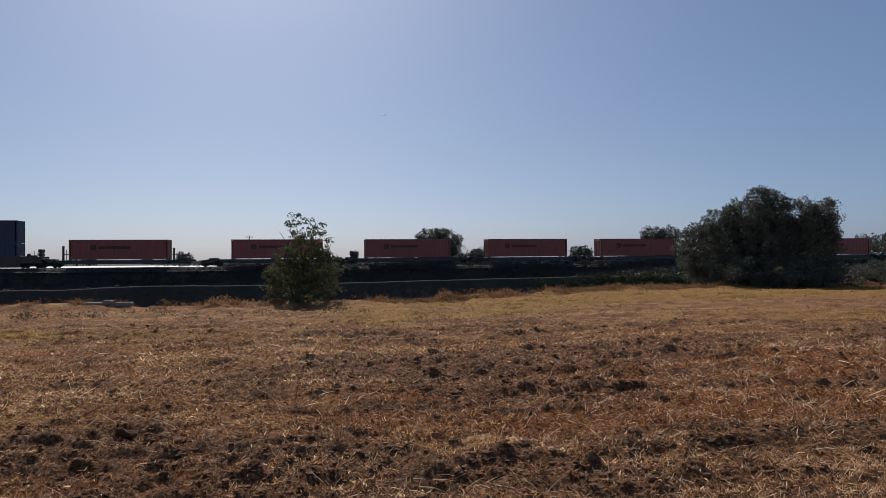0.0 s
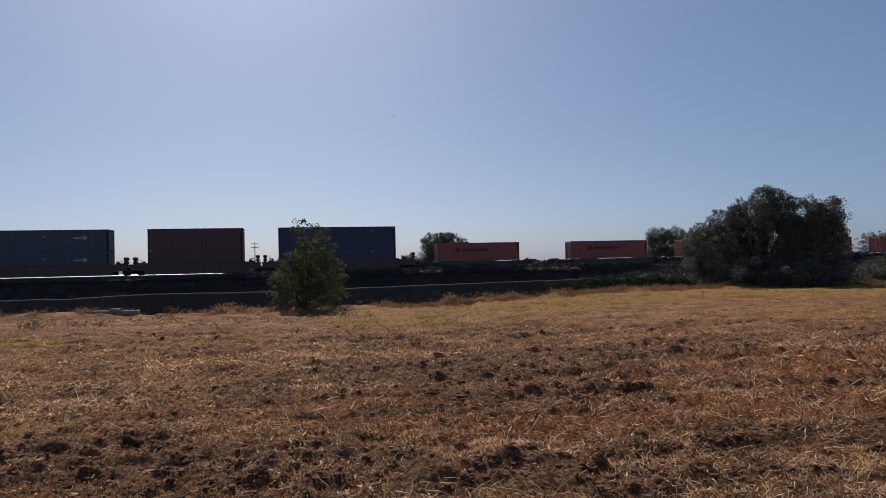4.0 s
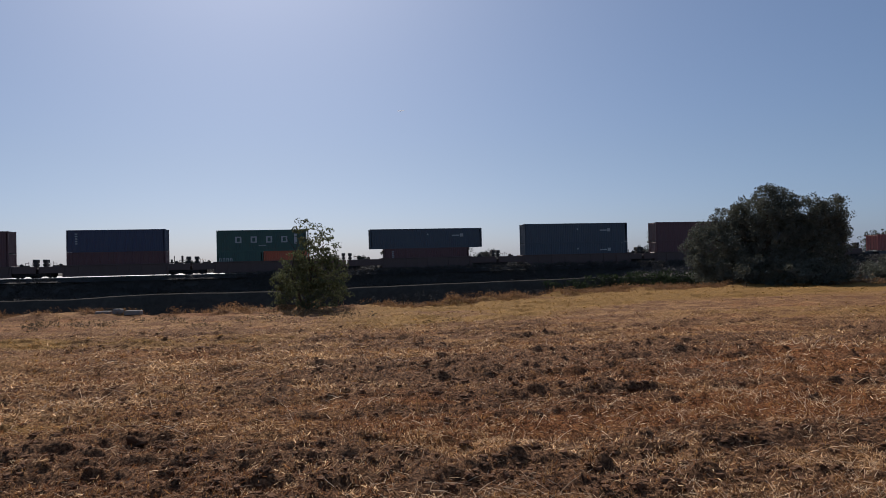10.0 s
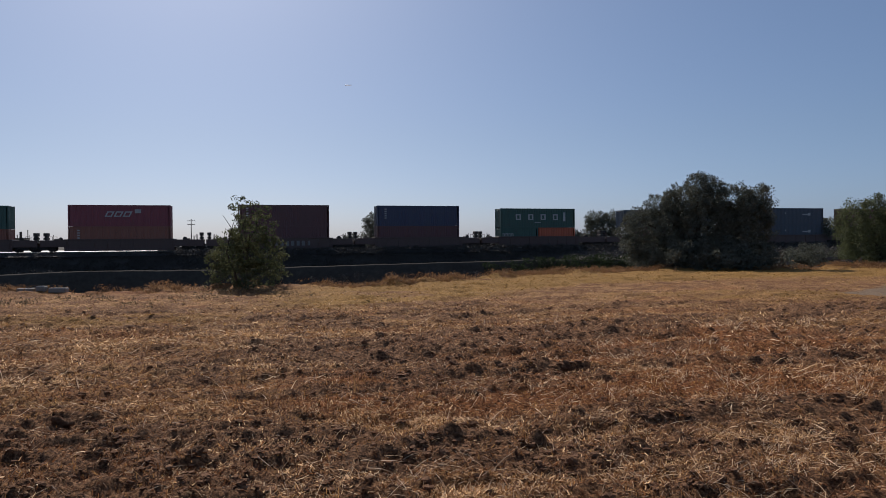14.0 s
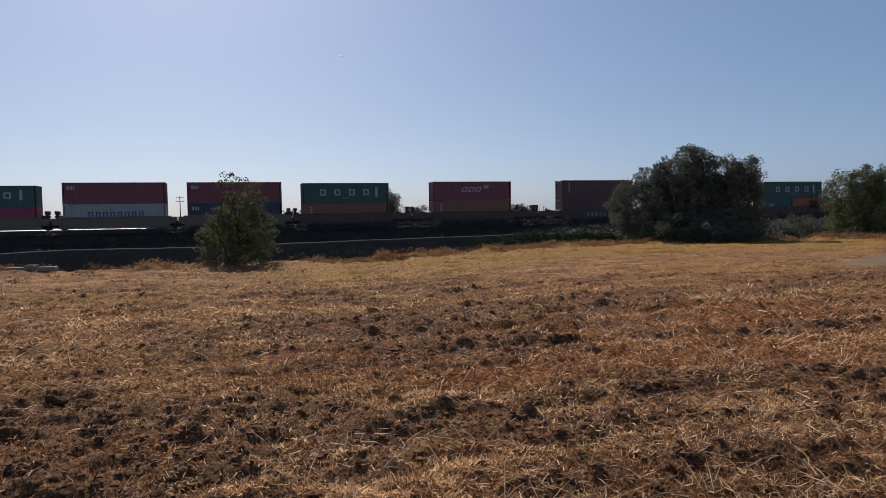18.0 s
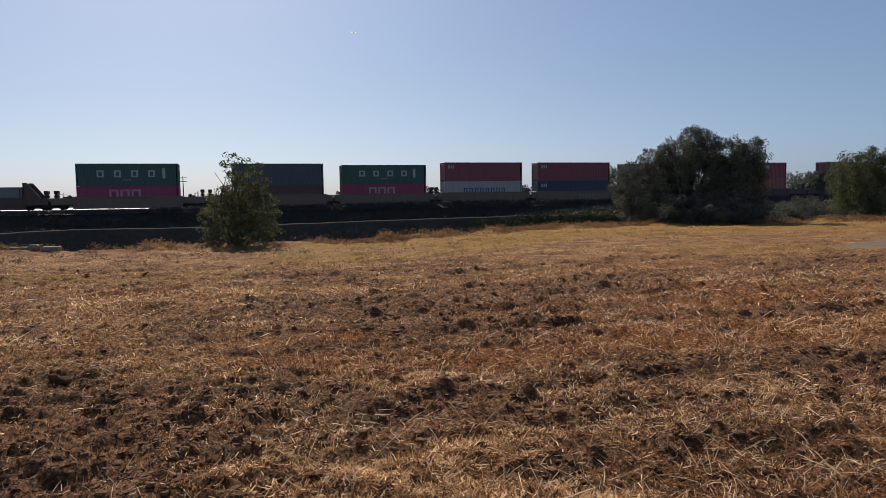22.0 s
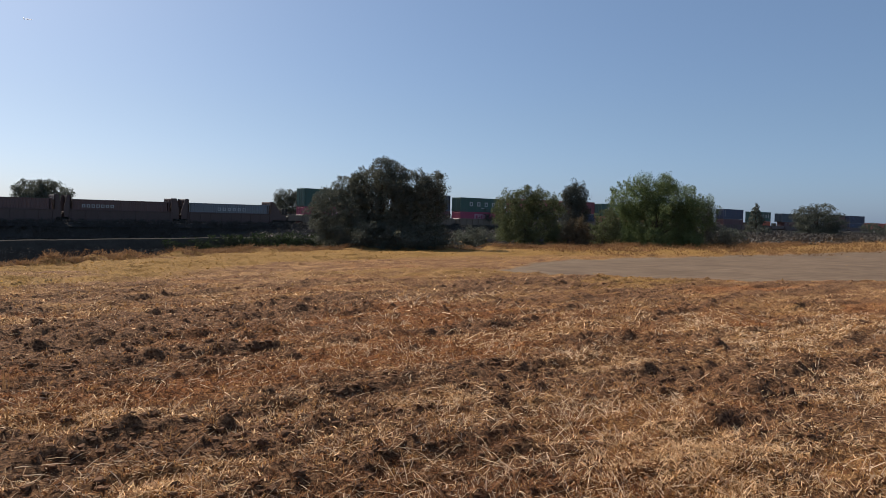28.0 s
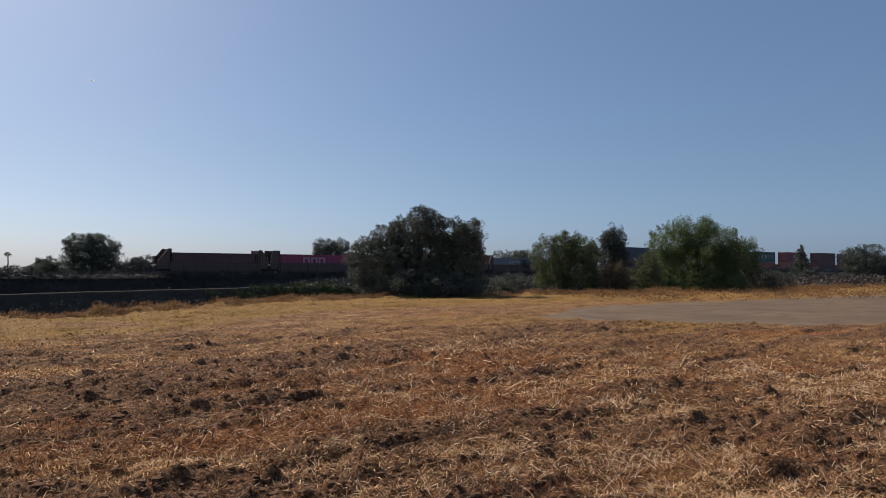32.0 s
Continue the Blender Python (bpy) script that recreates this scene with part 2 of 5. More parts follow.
def quads_mesh(name, corners):
    """A mesh of loose quads from an array n x 4 x 3."""
    n = len(corners)
    me = bpy.data.meshes.new(name)
    me.vertices.add(4 * n)
    me.vertices.foreach_set("co", np.asarray(corners, np.float32).ravel())
    me.loops.add(4 * n)
    me.loops.foreach_set("vertex_index", np.arange(4 * n, dtype=np.int32))
    me.polygons.add(n)
    me.polygons.foreach_set("loop_start", np.arange(0, 4 * n, 4, dtype=np.int32))
    me.polygons.foreach_set("loop_total", np.full(n, 4, np.int32))
    me.update(calc_edges=True)
    return me


def grid_mesh(name, X, Y, Z, smooth=True):
    """A sheet from three arrays rows x columns."""
    r, c = X.shape
    me = bpy.data.meshes.new(name)
    me.vertices.add(r * c)
    me.vertices.foreach_set("co", np.stack([X, Y, Z], -1).astype(np.float32).ravel())
    i = np.arange(r * c).reshape(r, c)
    q = np.stack([i[:-1, :-1], i[:-1, 1:], i[1:, 1:], i[1:, :-1]], -1).reshape(-1, 4).astype(np.int32)
    me.loops.add(q.size)
    me.loops.foreach_set("vertex_index", q.ravel())
    me.polygons.add(len(q))
    me.polygons.foreach_set("loop_start", np.arange(0, q.size, 4, dtype=np.int32))
    me.polygons.foreach_set("loop_total", np.full(len(q), 4, np.int32))
    me.polygons.foreach_set("use_smooth", np.full(len(q), smooth))
    me.update(calc_edges=True)
    return me


def hash2(i, j, seed):
    h = np.sin(i * 127.1 + j * 311.7 + seed * 74.7) * 43758.5453
    return h - np.floor(h)


def value_noise(x, y, seed=0):
    i, j = np.floor(x), np.floor(y)
    u, w = x - i, y - j
    u, w = u * u * (3 - 2 * u), w * w * (3 - 2 * w)
    a, b, c, e = hash2(i, j, seed), hash2(i + 1, j, seed), hash2(i, j + 1, seed), hash2(i + 1, j + 1, seed)
    return (a * (1 - u) + b * u) * (1 - w) + (c * (1 - u) + e * u) * w


def fbm(x, y, octaves=4, seed=0):
    out, amp, tot = 0.0, 1.0, 0.0
    for k in range(octaves):
        out = out + amp * value_noise(x * 2**k, y * 2**k, seed + k)
        tot += amp
        amp *= 0.55
    return out / tot


# ---- the ground ----
EDGE_X = (-400, -60, -30, -14.6, -11.7, -5, -1.8, 2.5, 7, 14.6, 20.4, 29, 43.8, 60, 85, 150, 400)
EDGE_Y = (10, 16.5, 20.4, 22.4, 23.2, 24.6, 24.6, 28, 33, 35, 35, 36, 37.5, 40, 46, 62, 110)


def edge_y(x):
    return np.interp(x, EDGE_X, EDGE_Y) + 0.5 * (fbm(x * 0.35, x * 0 + 3.3, 3, 5) - 0.5)


# patches of turned earth: x, y, half-width across, half-depth, strength
TURNED = [(-3.2, 5.9, 0.9, 0.4, 1), (-2.0, 5.6, 0.8, 0.35, 1), (-2.4, 5.15, 1.3, 0.45, 0.9), (-0.7, 5.25, 0.6, 0.55, 0.95), (0.9, 5.05, 0.7, 0.25, 0.9), (-0.1, 10.1, 1.1, 0.5, 0.9), (-0.9, 5.7, 0.9, 0.45, 0.75), (-0.4, 5.0, 0.9, 0.35, 0.9), (-1.3, 4.4, 1.5, 0.35, 0.95),
          (1.4, 4.85, 0.9, 0.3, 1), (2.6, 6.2, 0.6, 0.25, 0.8), (-0.6, 9.4, 1.5, 0.55, 0.85), (0.9, 10.5, 1.5, 0.6, 0.9), (-2.7, 9.1, 0.5, 0.35, 0.8), (-2.9, 7.5, 0.7, 0.25, 0.7),
          (0.7, 8.2, 0.8, 0.3, 0.8), (2.1, 8.2, 0.5, 0.25, 0.9), (4.2, 6.0, 0.8, 0.3, 0.9), (5.7, 5.0, 0.9, 0.45, 0.9), (5.1, 8.6, 0.7, 0.35, 0.9), (5.0, 3.65, 0.4, 0.22, 1), (6.1, 4.1, 0.5, 0.28, 1), (6.6, 3.85, 0.4, 0.25, 0.9), (6.0, 5.0, 0.6, 0.28, 1), (4.3, 5.7, 0.6, 0.22, 0.9), (-1.7, 3.75, 1.3, 0.45, 0.95), (5.6, 3.2, 1.1, 0.45, 0.6), (7.0, 5.9, 0.8, 0.3, 0.9)]


def patches(x, y, spots):
    out = np.zeros_like(x)
    for px, py, rx, ry, k in spots:
        out = np.maximum(out, k * np.exp(-((x - px) / rx) ** 2 - ((y - py) / ry) ** 2))
    return out


# long bands left by the disc: x, middle y, half-width, strength
BANDS = [((-9, -6, -3, -1, 0.5, 2.5, 5, 8, 14), (7.6, 8.3, 9.2, 9.9, 10.4, 11.2, 12.6, 13.8, 15.5), 1.55, 0.95),
         ((-9, -5, -3.4, -2, -1, 0, 1.2, 2.4, 4, 6, 9), (5.6, 6.0, 6.0, 5.75, 5.7, 5.3, 5.05, 5.1, 5.6, 5.0, 4.8), 0.48, 0.95),
         ((-9, -3, 0, 3, 6, 9, 14), (5.6, 6.9, 7.4, 8.3, 9.2, 10.2, 12), 0.35, 0.7),
         ((-16, -10, -6, -2, 2), (15.0, 15.9, 16.6, 17.0, 17.3), 0.5, 0.85)]


def tilled(x, y):
    """How far the field is turned to dark clods at a place, 0 to 1."""
    u, w = x * 0.985 + y * 0.17, y * 0.985 - x * 0.17
    rows = np.clip((fbm(u * 0.4, w * 1.3, 4, 11) - 0.51) * 6, 0, 0.7)
    wob = fbm(x * 1.3, y * 1.7, 3, 17)
    wide = fbm(x * 0.7, y * 0.9, 3, 19)
    band = np.zeros_like(x)
    for bx, by, half, k in BANDS:
        d = (y + 1.3 * half * (wob - 0.5) - np.interp(x, bx, by)) / half
        band = np.maximum(band, k * np.clip(1.25 - d * d, 0, 1) * np.clip(4.5 * wide - 1.15, 0.3, 1))
    t = np.clip(1.9 * patches(x + 0.9 * (wob - 0.5), y + 0.5 * (fbm(x * 1.6, y * 1.6, 2, 18) - 0.5), TURNED), 0, 1) * np.clip(0.45 + 1.2 * wob, 0, 1)
    calm = 1 - 0.75 * np.clip((-1.6 - x) / 1.6, 0, 1) * np.clip((y - 6.3) / 0.6, 0, 1) * np.clip((14 - y) / 2, 0, 1)
    return np.clip(np.maximum(np.maximum(t, band), rows) * np.clip((21 - y) / 6, 0, 1) * calm, 0, 1)


def golden(x, y):
    """Where dry grass covers the soil, 0 to 1."""
    strip = np.clip((y - edge_y(x) + 10) / 3.0, 0, 1) * np.clip((x + 5) / 4, 0.15, 1)
    spots = patches(x, y, [(-7.5, 14.6, 4, 1.1, 1), (9.0, 10.3, 2.8, 1.5, 0.3), (-3.8, 6.9, 1.6, 0.35, 0.6), (14, 14, 2.5, 2.0, 0.7), (-9, 11, 3, 0.8, 0.6), (75, 45, 55, 17, 0.9), (36, 31, 26, 9, 0.85), (10, 18.5, 5, 2.0, 0.7)])
    return np.clip(np.maximum(strip, spots) * np.clip(3.4 * fbm(x * 0.28, y * 0.75, 4, 51) - 0.5, 0, 1), 0, 1)


def reddish(x, y):
    """Russet trash and red soil, 0 to 1."""
    return np.clip(np.maximum(1.3 * patches(x, y, [(3.2, 7.2, 2.6, 1.0, 1), (4.2, 10, 3.6, 1.9, 1), (0.3, 6.8, 1.5, 0.6, 0.8), (0, 8.0, 1.2, 0.4, 0.9), (2.1, 8.8, 1.2, 0.5, 0.9), (15.5, 11.5, 2.5, 0.8, 0.8)]), 1.6 * np.clip(fbm(x * 0.4, y * 0.8, 3, 53) - 0.45, 0, 1)) * (0.4 + fbm(x * 1.7, y * 2.3, 3, 54)) * (1 - golden(x, y)), 0, 1)


LOT_X = (12.6, 13.4, 14.5, 16.5, 20, 30, 60, 120)
LOT_NEAR = (18.9, 17.2, 15.4, 14.0, 12.6, 9.4, 3, -6)
LOT_FAR = (18.9, 19.6, 20.6, 22.2, 24.2, 25.2, 30, 36)


def lot(x, y):
    """The bare gravel lot, 0 to 1."""
    wob = 1.1 * (fbm(x * 0.5, y * 0.9, 4, 9) - 0.5)
    d = np.minimum(y + wob - np.interp(x, LOT_X, LOT_NEAR), np.interp(x, LOT_X, LOT_FAR) - y + wob * 0.6)
    return np.clip(d / 0.9 + 0.3, 0, 1) * (x > 12.6)


def lumps(x, y):
    """Lumps of turned earth, 0 to 1, with steep sides."""
    k = np.clip((fbm(x * 2.9 + y * 0.4, y * 3.6, 3, 31) - 0.47) * 4.6, 0, 1)
    return k * k * (3 - 2 * k)


def domes(x, y, cell, low, high, seed, cover):
    """Clods as steep-sided domes scattered one to a cell: height in metres."""
    wx, wy = x + 0.3 * low * (fbm(x * 9, y * 9, 2, seed) - 0.5) * 4, y + 0.3 * low * (fbm(x * 9, y * 9, 2, seed + 3) - 0.5) * 4
    i, j = np.floor(wx / cell), np.floor(wy / cell)
    out = np.zeros_like(x)
    for di in (-1, 0, 1):
        for dj in (-1, 0, 1):
            a, b = i + di, j + dj
            cx, cy = (a + 0.15 + 0.7 * hash2(a, b, seed)) * cell, (b + 0.15 + 0.7 * hash2(a, b, seed + 1)) * cell
            r = low + (high - low) * hash2(a, b, seed + 2) ** 2
            d2 = ((wx - cx) / (1.25 * r)) ** 2 + ((wy - cy) / r) ** 2
            here = np.clip((cover - hash2(a, b, seed + 4)) * 6, 0, 1)
            out = np.maximum(out, here * r * (0.5 + 0.6 * hash2(a, b, seed + 5)) * np.sqrt(np.clip(1 - d2, 0, 1)))
    return out


def ridges(x, y):
    """Low broken ridges left by the disc, running along the rows, 0 to 1."""
    u, w = x * 0.978 + y * 0.208, y * 0.978 - x * 0.208
    k = fbm(u * 0.6, w * 2.4, 3, 61)
    return np.clip((k - 0.36) * 2.6, 0, 1)


def ground_z(x, y):
    q = x * AWAY.x + y * AWAY.y - TRACK_OUT
    past = y - edge_y(x)
    lowland = np.interp(x, (18, 28, 130), (1, 0.25, 0))
    drop = -1.9 * np.clip(past / 4.5, 0, 1) ** 1.3 * lowland
    bank = np.interp(q, (-400, -5.3, -3.4, 3.4, 8, 40, 3000), (0, 0, 1, 1, 0.6, 0.5, 0.6))
    z = np.where(q > -5.3, drop + (0.55 - drop) * bank, drop)
    far = np.clip((q - 8) / 30, 0, 1)
    z = z * (1 - far) + 0.35 * far
    bumps = 0.05 * (fbm(x * 0.5, y * 0.5, 3, 21) - 0.5)
    t = tilled(x, y)
    near = np.clip((40 - y) / 14, 0, 1) * (past < 1) * (1 - lot(x, y)) * np.clip(np.hypot(x, y) - 1.2, 0, 1)
    gold = golden(x, y)
    crumb = (0.05 + 0.03 * t) * (fbm(x * 4.6, y * 5.0, 2, 33) - 0.5) + (0.05 + 0.05 * t) * (fbm(x * 8, y * 9, 2, 34) - 0.5)
    swell = 0.05 * (fbm(x * 1.3, y * 1.3, 2, 41) - 0.5) + (0.06 + 0.04 * t) * (1 - 0.5 * gold) * ridges(x, y) + 0.07 * (fbm(x * 2.4, y * 3.2, 2, 42) - 0.5)
    lump = 0.75 * domes(x, y, 0.30, 0.045, 0.12, 151, 0.03 + 0.42 * t * t - 0.15 * gold) + 0.75 * domes(x, y, 0.13, 0.022, 0.06, 161, 0.25 + 0.6 * t - 0.1 * gold)
    mat = 0.13 * gold * np.clip(3.4 * fbm(x * 0.7, y * 1.5, 3, 44) - 1.2, 0, 1)
    heaps = np.exp(-((past + 0.5) / 0.9) ** 2) * np.clip(2.4 * fbm(x * 0.9, y * 0.9, 3, 43) - 0.85, 0, 1) * 0.24 * (x < 60)
    return z + bumps * (np.abs(q) > 9) + near * (crumb + swell + lump + mat) + heaps


def spaced(*runs):
    out = []
    for a, b, step in runs:
        out.extend(np.arange(a, b, step))
    return np.array(out + [runs[-1][1]])


gx = np.concatenate([-np.geomspace(2600, 62, 24), spaced((-60, -12, 0.8), (-12, -7, 0.07), (-7, 8.5, 0.036), (8.5, 14, 0.07), (14, 30, 0.2), (30, 60, 0.5), (60, 180, 4)), np.geomspace(190, 2600, 20)])
gy = np.concatenate([[-900, -300, -100, -40, -26], spaced((-18, 2.4, 0.7), (2.4, 9, 0.031), (9, 17, 0.05), (17, 30, 0.14), (30, 38, 0.25), (38, 72, 0.6), (72, 104, 0.5), (104, 190, 3)), np.geomspace(195, 2800, 22)])
GX, GY = np.meshgrid(gx, gy)
ground = tagged(new("ground", grid_mesh("ground", GX, GY, ground_z(GX, GY))), "mown straw stubble field with dark tilled soil and clods", "field", kind="structure")


def ground_material():
    m, n, l, b = node_material("field_ground", 0.95)
    co = n.new("ShaderNodeTexCoord").outputs["Object"]
    fine = noise_node(n, l, co, 26, 8, 0.8)
    mid = noise_node(n, l, co, 1.3, 6, 0.6, (0.6, 1.4, 1))
    sep = n.new("ShaderNodeSeparateXYZ")
    l.new(co, sep.inputs[0])
    soil = ramp(n, l, fine, [(0.40, (0.042, 0.018, 0.008)), (0.5, (0.15, 0.070, 0.031)), (0.60, (0.42, 0.225, 0.10))])
    straw = ramp(n, l, fine, [(0.40, (0.08, 0.036, 0.014)), (0.5, (0.29, 0.15, 0.06)), (0.60, (0.68, 0.41, 0.18))])
    gold = ramp(n, l, fine, [(0.38, (0.10, 0.052, 0.014)), (0.5, (0.25, 0.136, 0.036)), (0.62, (0.47, 0.28, 0.080))])
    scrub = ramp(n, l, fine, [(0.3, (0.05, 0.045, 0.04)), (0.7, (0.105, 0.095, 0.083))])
    russet = ramp(n, l, fine, [(0.40, (0.065, 0.022, 0.008)), (0.60, (0.44, 0.175, 0.06))])
    dark = ramp(n, l, fine, [(0.40, (0.045, 0.022, 0.011)), (0.5, (0.14, 0.071, 0.036)), (0.60, (0.36, 0.195, 0.10))])
    stone = ramp(n, l, fine, [(0.36, (0.10, 0.068, 0.044)), (0.64, (0.27, 0.195, 0.13))])

    def layer_of(name, lo, hi, most):
        a = n.new("ShaderNodeAttribute")
        a.attribute_name = name
        rough_edge = n.new("ShaderNodeMath")
        rough_edge.operation = "MULTIPLY_ADD"
        l.new(mid, rough_edge.inputs[0])
        rough_edge.inputs[1].default_value = 0.5
        l.new(a.outputs["Fac"], rough_edge.inputs[2])
        return ramp(n, l, rough_edge.outputs[0], [(lo + 0.25, (0, 0, 0)), (hi + 0.25, (most, most, most))])

    c = blend(n, l, ramp(n, l, mid, [(0.44, (0, 0, 0)), (0.62, (1, 1, 1))]), soil, straw)
    c = blend(n, l, layer_of("golden", 0.2, 0.95, 0.9), c, gold)
    c = blend(n, l, layer_of("reddish", 0.15, 0.65, 0.85), c, russet)
    c = blend(n, l, layer_of("tilled", 0.2, 0.6, 0.9), c, dark)
    c = blend(n, l, layer_of("lot", 0.3, 0.7, 1.0), c, stone)
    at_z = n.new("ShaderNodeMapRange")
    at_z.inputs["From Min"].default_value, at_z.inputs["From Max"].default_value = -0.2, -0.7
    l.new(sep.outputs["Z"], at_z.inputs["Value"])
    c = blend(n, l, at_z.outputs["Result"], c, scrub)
    far = n.new("ShaderNodeMapRange")
    far.inputs["From Min"].default_value, far.inputs["From Max"].default_value = 70, 80
    l.new(sep.outputs["Y"], far.inputs["Value"])
    c = blend(n, l, far.outputs["Result"], c, scrub)
    l.new(c, b.inputs["Base Color"])
    bump(n, l, b, fine, 1.0, 0.035)
    return m


for layer, values in (("tilled", np.clip(tilled(GX, GY) * (0.75 + 0.5 * lumps(GX, GY)) * (1 - 0.7 * golden(GX, GY)), 0, 1)), ("golden", golden(GX, GY)), ("reddish", reddish(GX, GY)), ("lot", lot(GX, GY))):
    ground.data.attributes.new(layer, "FLOAT", "POINT").data.foreach_set("value", values.astype(np.float32).ravel())
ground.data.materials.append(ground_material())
rng = np.random.default_rng(7)


def ground_at(x, y):
    return float(ground_z(np.array([float(x)]), np.array([float(y)]))[0])


# the grey gravel lot beside the field
def gravel_lot():
    xs = spaced((14.2, 40, 0.4), (40, 120, 3))
    k = np.linspace(0, 1, 30)[:, None]
    a, b = np.interp(xs, LOT_X, LOT_NEAR) + 0.8 + 0.7 * (fbm(xs * 0.7, xs * 0, 3, 6) - 0.5), np.interp(xs, LOT_X, LOT_FAR) - 0.6 + 0.4 * (fbm(xs * 0.7, xs * 0 + 9, 3, 6) - 0.5)
    X, Y = xs[None] + 0 * k, a[None] + (b - a)[None] * k
    Z = ground_z(X, Y) + 0.006 + 0.012 * fbm(X * 2, Y * 2, 2, 8)
    Z[0], Z[-1], Z[:, 0] = Z[0] - 0.02, Z[-1] - 0.02, Z[:, 0] - 0.02
    ob = tagged(new("gravel_lot", grid_mesh("gravel_lot", X, Y, Z)), "bare grey gravel and dust lot beside the field", "gravel lot", kind="structure")
    ob.data.materials.append(GRAVEL)


gravel_lot()


# earth levee with a steep near face, between the field and the railway
def levee():
    run = np.linspace(-70, 34, 160)
    crest = np.interp(run, (-70, -30, -16.5, -14, -9, -2, 7, 19, 34), (-0.12, -0.1, -0.06, -0.08, 0.08, 0.02, 0.17, 0.3, 0.2)) + 0.06 * (fbm(run * 0.6, run * 0, 3, 2) - 0.5)
    q = np.array([-1.2, -0.95, -0.5, -0.08, 0.03, 0.16, 0.6, 5.0])
    h = np.array([-2.2, -1.75, -0.75, -0.05, 0.02, 0.0, -0.35, -2.2])
    S, Q = np.meshgrid(run, q)
    Zs = np.where(h[:, None] < -1, h[:, None], crest[None] + h[:, None]) + 0.06 * (fbm(S * 1.2, Q * 2, 3, 4) - 0.5)
    X = ALONG.x * S + AWAY.x * (44 + Q)
    Y = ALONG.y * S + AWAY.y * (44 + Q)
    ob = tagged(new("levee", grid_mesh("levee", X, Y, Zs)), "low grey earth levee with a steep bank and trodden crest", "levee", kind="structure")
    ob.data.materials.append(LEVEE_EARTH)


levee()


# ---- railway ----
def railway():
    bed = tagged(new("railway_track"), "straight single railway track on a pale ballast bed", "railway track", kind="structure")
    bed.matrix_world = on_track(0, 0.0)
    s = np.linspace(-420, 760, 400)
    q = np.array([-4.2, -2.6, -1.9, 0, 1.9, 2.6, 4.2, 7.5])
    h = np.array([0.2, 0.63, 0.66, 0.61, 0.62, 0.6, 0.55, 0.5])
    S, Q = np.meshgrid(s, q)
    H = np.repeat(h[:, None], len(s), 1) + 0.03 * (fbm(S * 2, Q * 3, 3, 3) - 0.5)
    mesh_part("ballast", grid_mesh("ballast", S, Q, H), BALLAST, bed, "pale crushed stone ballast")
    S, Q = np.meshgrid(np.linspace(-330, -12.6, 120), np.array([4.6, 6, 20, 40, 60, 62]))
    H = np.array([0.35, 0.52, 0.53, 0.54, 0.56, 0.2])[:, None] + 0.03 * (fbm(S * 0.3, Q * 0.3, 3, 13) - 0.5)
    lot = tagged(new("dirt_lot", grid_mesh("dirt_lot", S * (1 + Q / 160), Q + 6 * (fbm(S * 0.05, Q * 0.05, 2, 14) - 0.5) * (Q > 10), H)), "bare pale dirt yard on the far side of the railway", "dirt yard", kind="structure")
    lot.data.materials.append(PALE_DIRT)
    lot.matrix_world = on_track(0, 0.0)
    for side in (-0.7175, 0.7175):
        prof = [(-0.07, 0.0), (0.07, 0.0), (0.07, 0.02), (0.012, 0.035), (0.012, 0.12), (0.035, 0.13), (0.035, 0.165), (-0.035, 0.165), (-0.035, 0.13), (-0.012, 0.12), (-0.012, 0.035), (-0.07, 0.02)]
        bm = bmesh.new()
        a = [bm.verts.new((-420, side + y, RAIL_Z - 0.165 + z)) for y, z in prof]
        c = [bm.verts.new((760, side + y, RAIL_Z - 0.165 + z)) for y, z in prof]
        for i in range(len(prof)):
            bm.faces.new((a[i], a[(i + 1) % len(prof)], c[(i + 1) % len(prof)], c[i]))
        part("rail", bm, RAIL_STEEL, bed, "polished steel rail")
    bm = bmesh.new()
    for k in range(-300, 500):
        box(bm, k * 0.9 - 0.11, k * 0.9 + 0.11, -1.3, 1.3, 0.48, 0.615)
    tagged(part("sleepers", bm, SLEEPER, bed, "dark timber sleepers"), kind="stuff")


railway()

# ---- the train ----
MESHES = {}


def kept(key, make):
    if key not in MESHES:
        bm = bmesh.new()
        make(bm)
        me = bpy.data.meshes.new(key.split("|")[0])
        bm.to_mesh(me)
        bm.free()
        MESHES[key] = me
    return MESHES[key]


def corrugated(bm, length, z0, z1, y, deep):
    """A trapezoid-corrugated steel side in the plane y."""
    pitch = 0.28
    n = int((length - 0.2) / pitch)
    x0 = -(n * pitch) / 2
    xs, ys = [], []
    for k in range(n):
        for f, o in ((0, 0), (0.26, 0), (0.5, 1), (0.76, 1)):
            xs.append(x0 + (k + f) * pitch)
            ys.append(y + deep * o)
    low = [bm.verts.new((x, w, z0)) for x, w in zip(xs, ys)]
    top = [bm.verts.new((x, w, z1)) for x, w in zip(xs, ys)]
    for i in range(len(xs) - 1):
        bm.faces.new((low[i], low[i + 1], top[i + 1], top[i]))


def ribbed_end(bm, H):
    pts = [(0.03 * o, -1.1 + (k + f) * 0.22) for k in range(10) for f, o in ((0, 0), (0.3, 0), (0.5, 1), (0.8, 1))]
    low = [bm.verts.new((x, y, 0.1)) for x, y in pts]
    top = [bm.verts.new((x, y, H - 0.1)) for x, y in pts]
    for i in range(len(pts) - 1):
        bm.faces.new((low[i], low[i + 1], top[i + 1], top[i]))


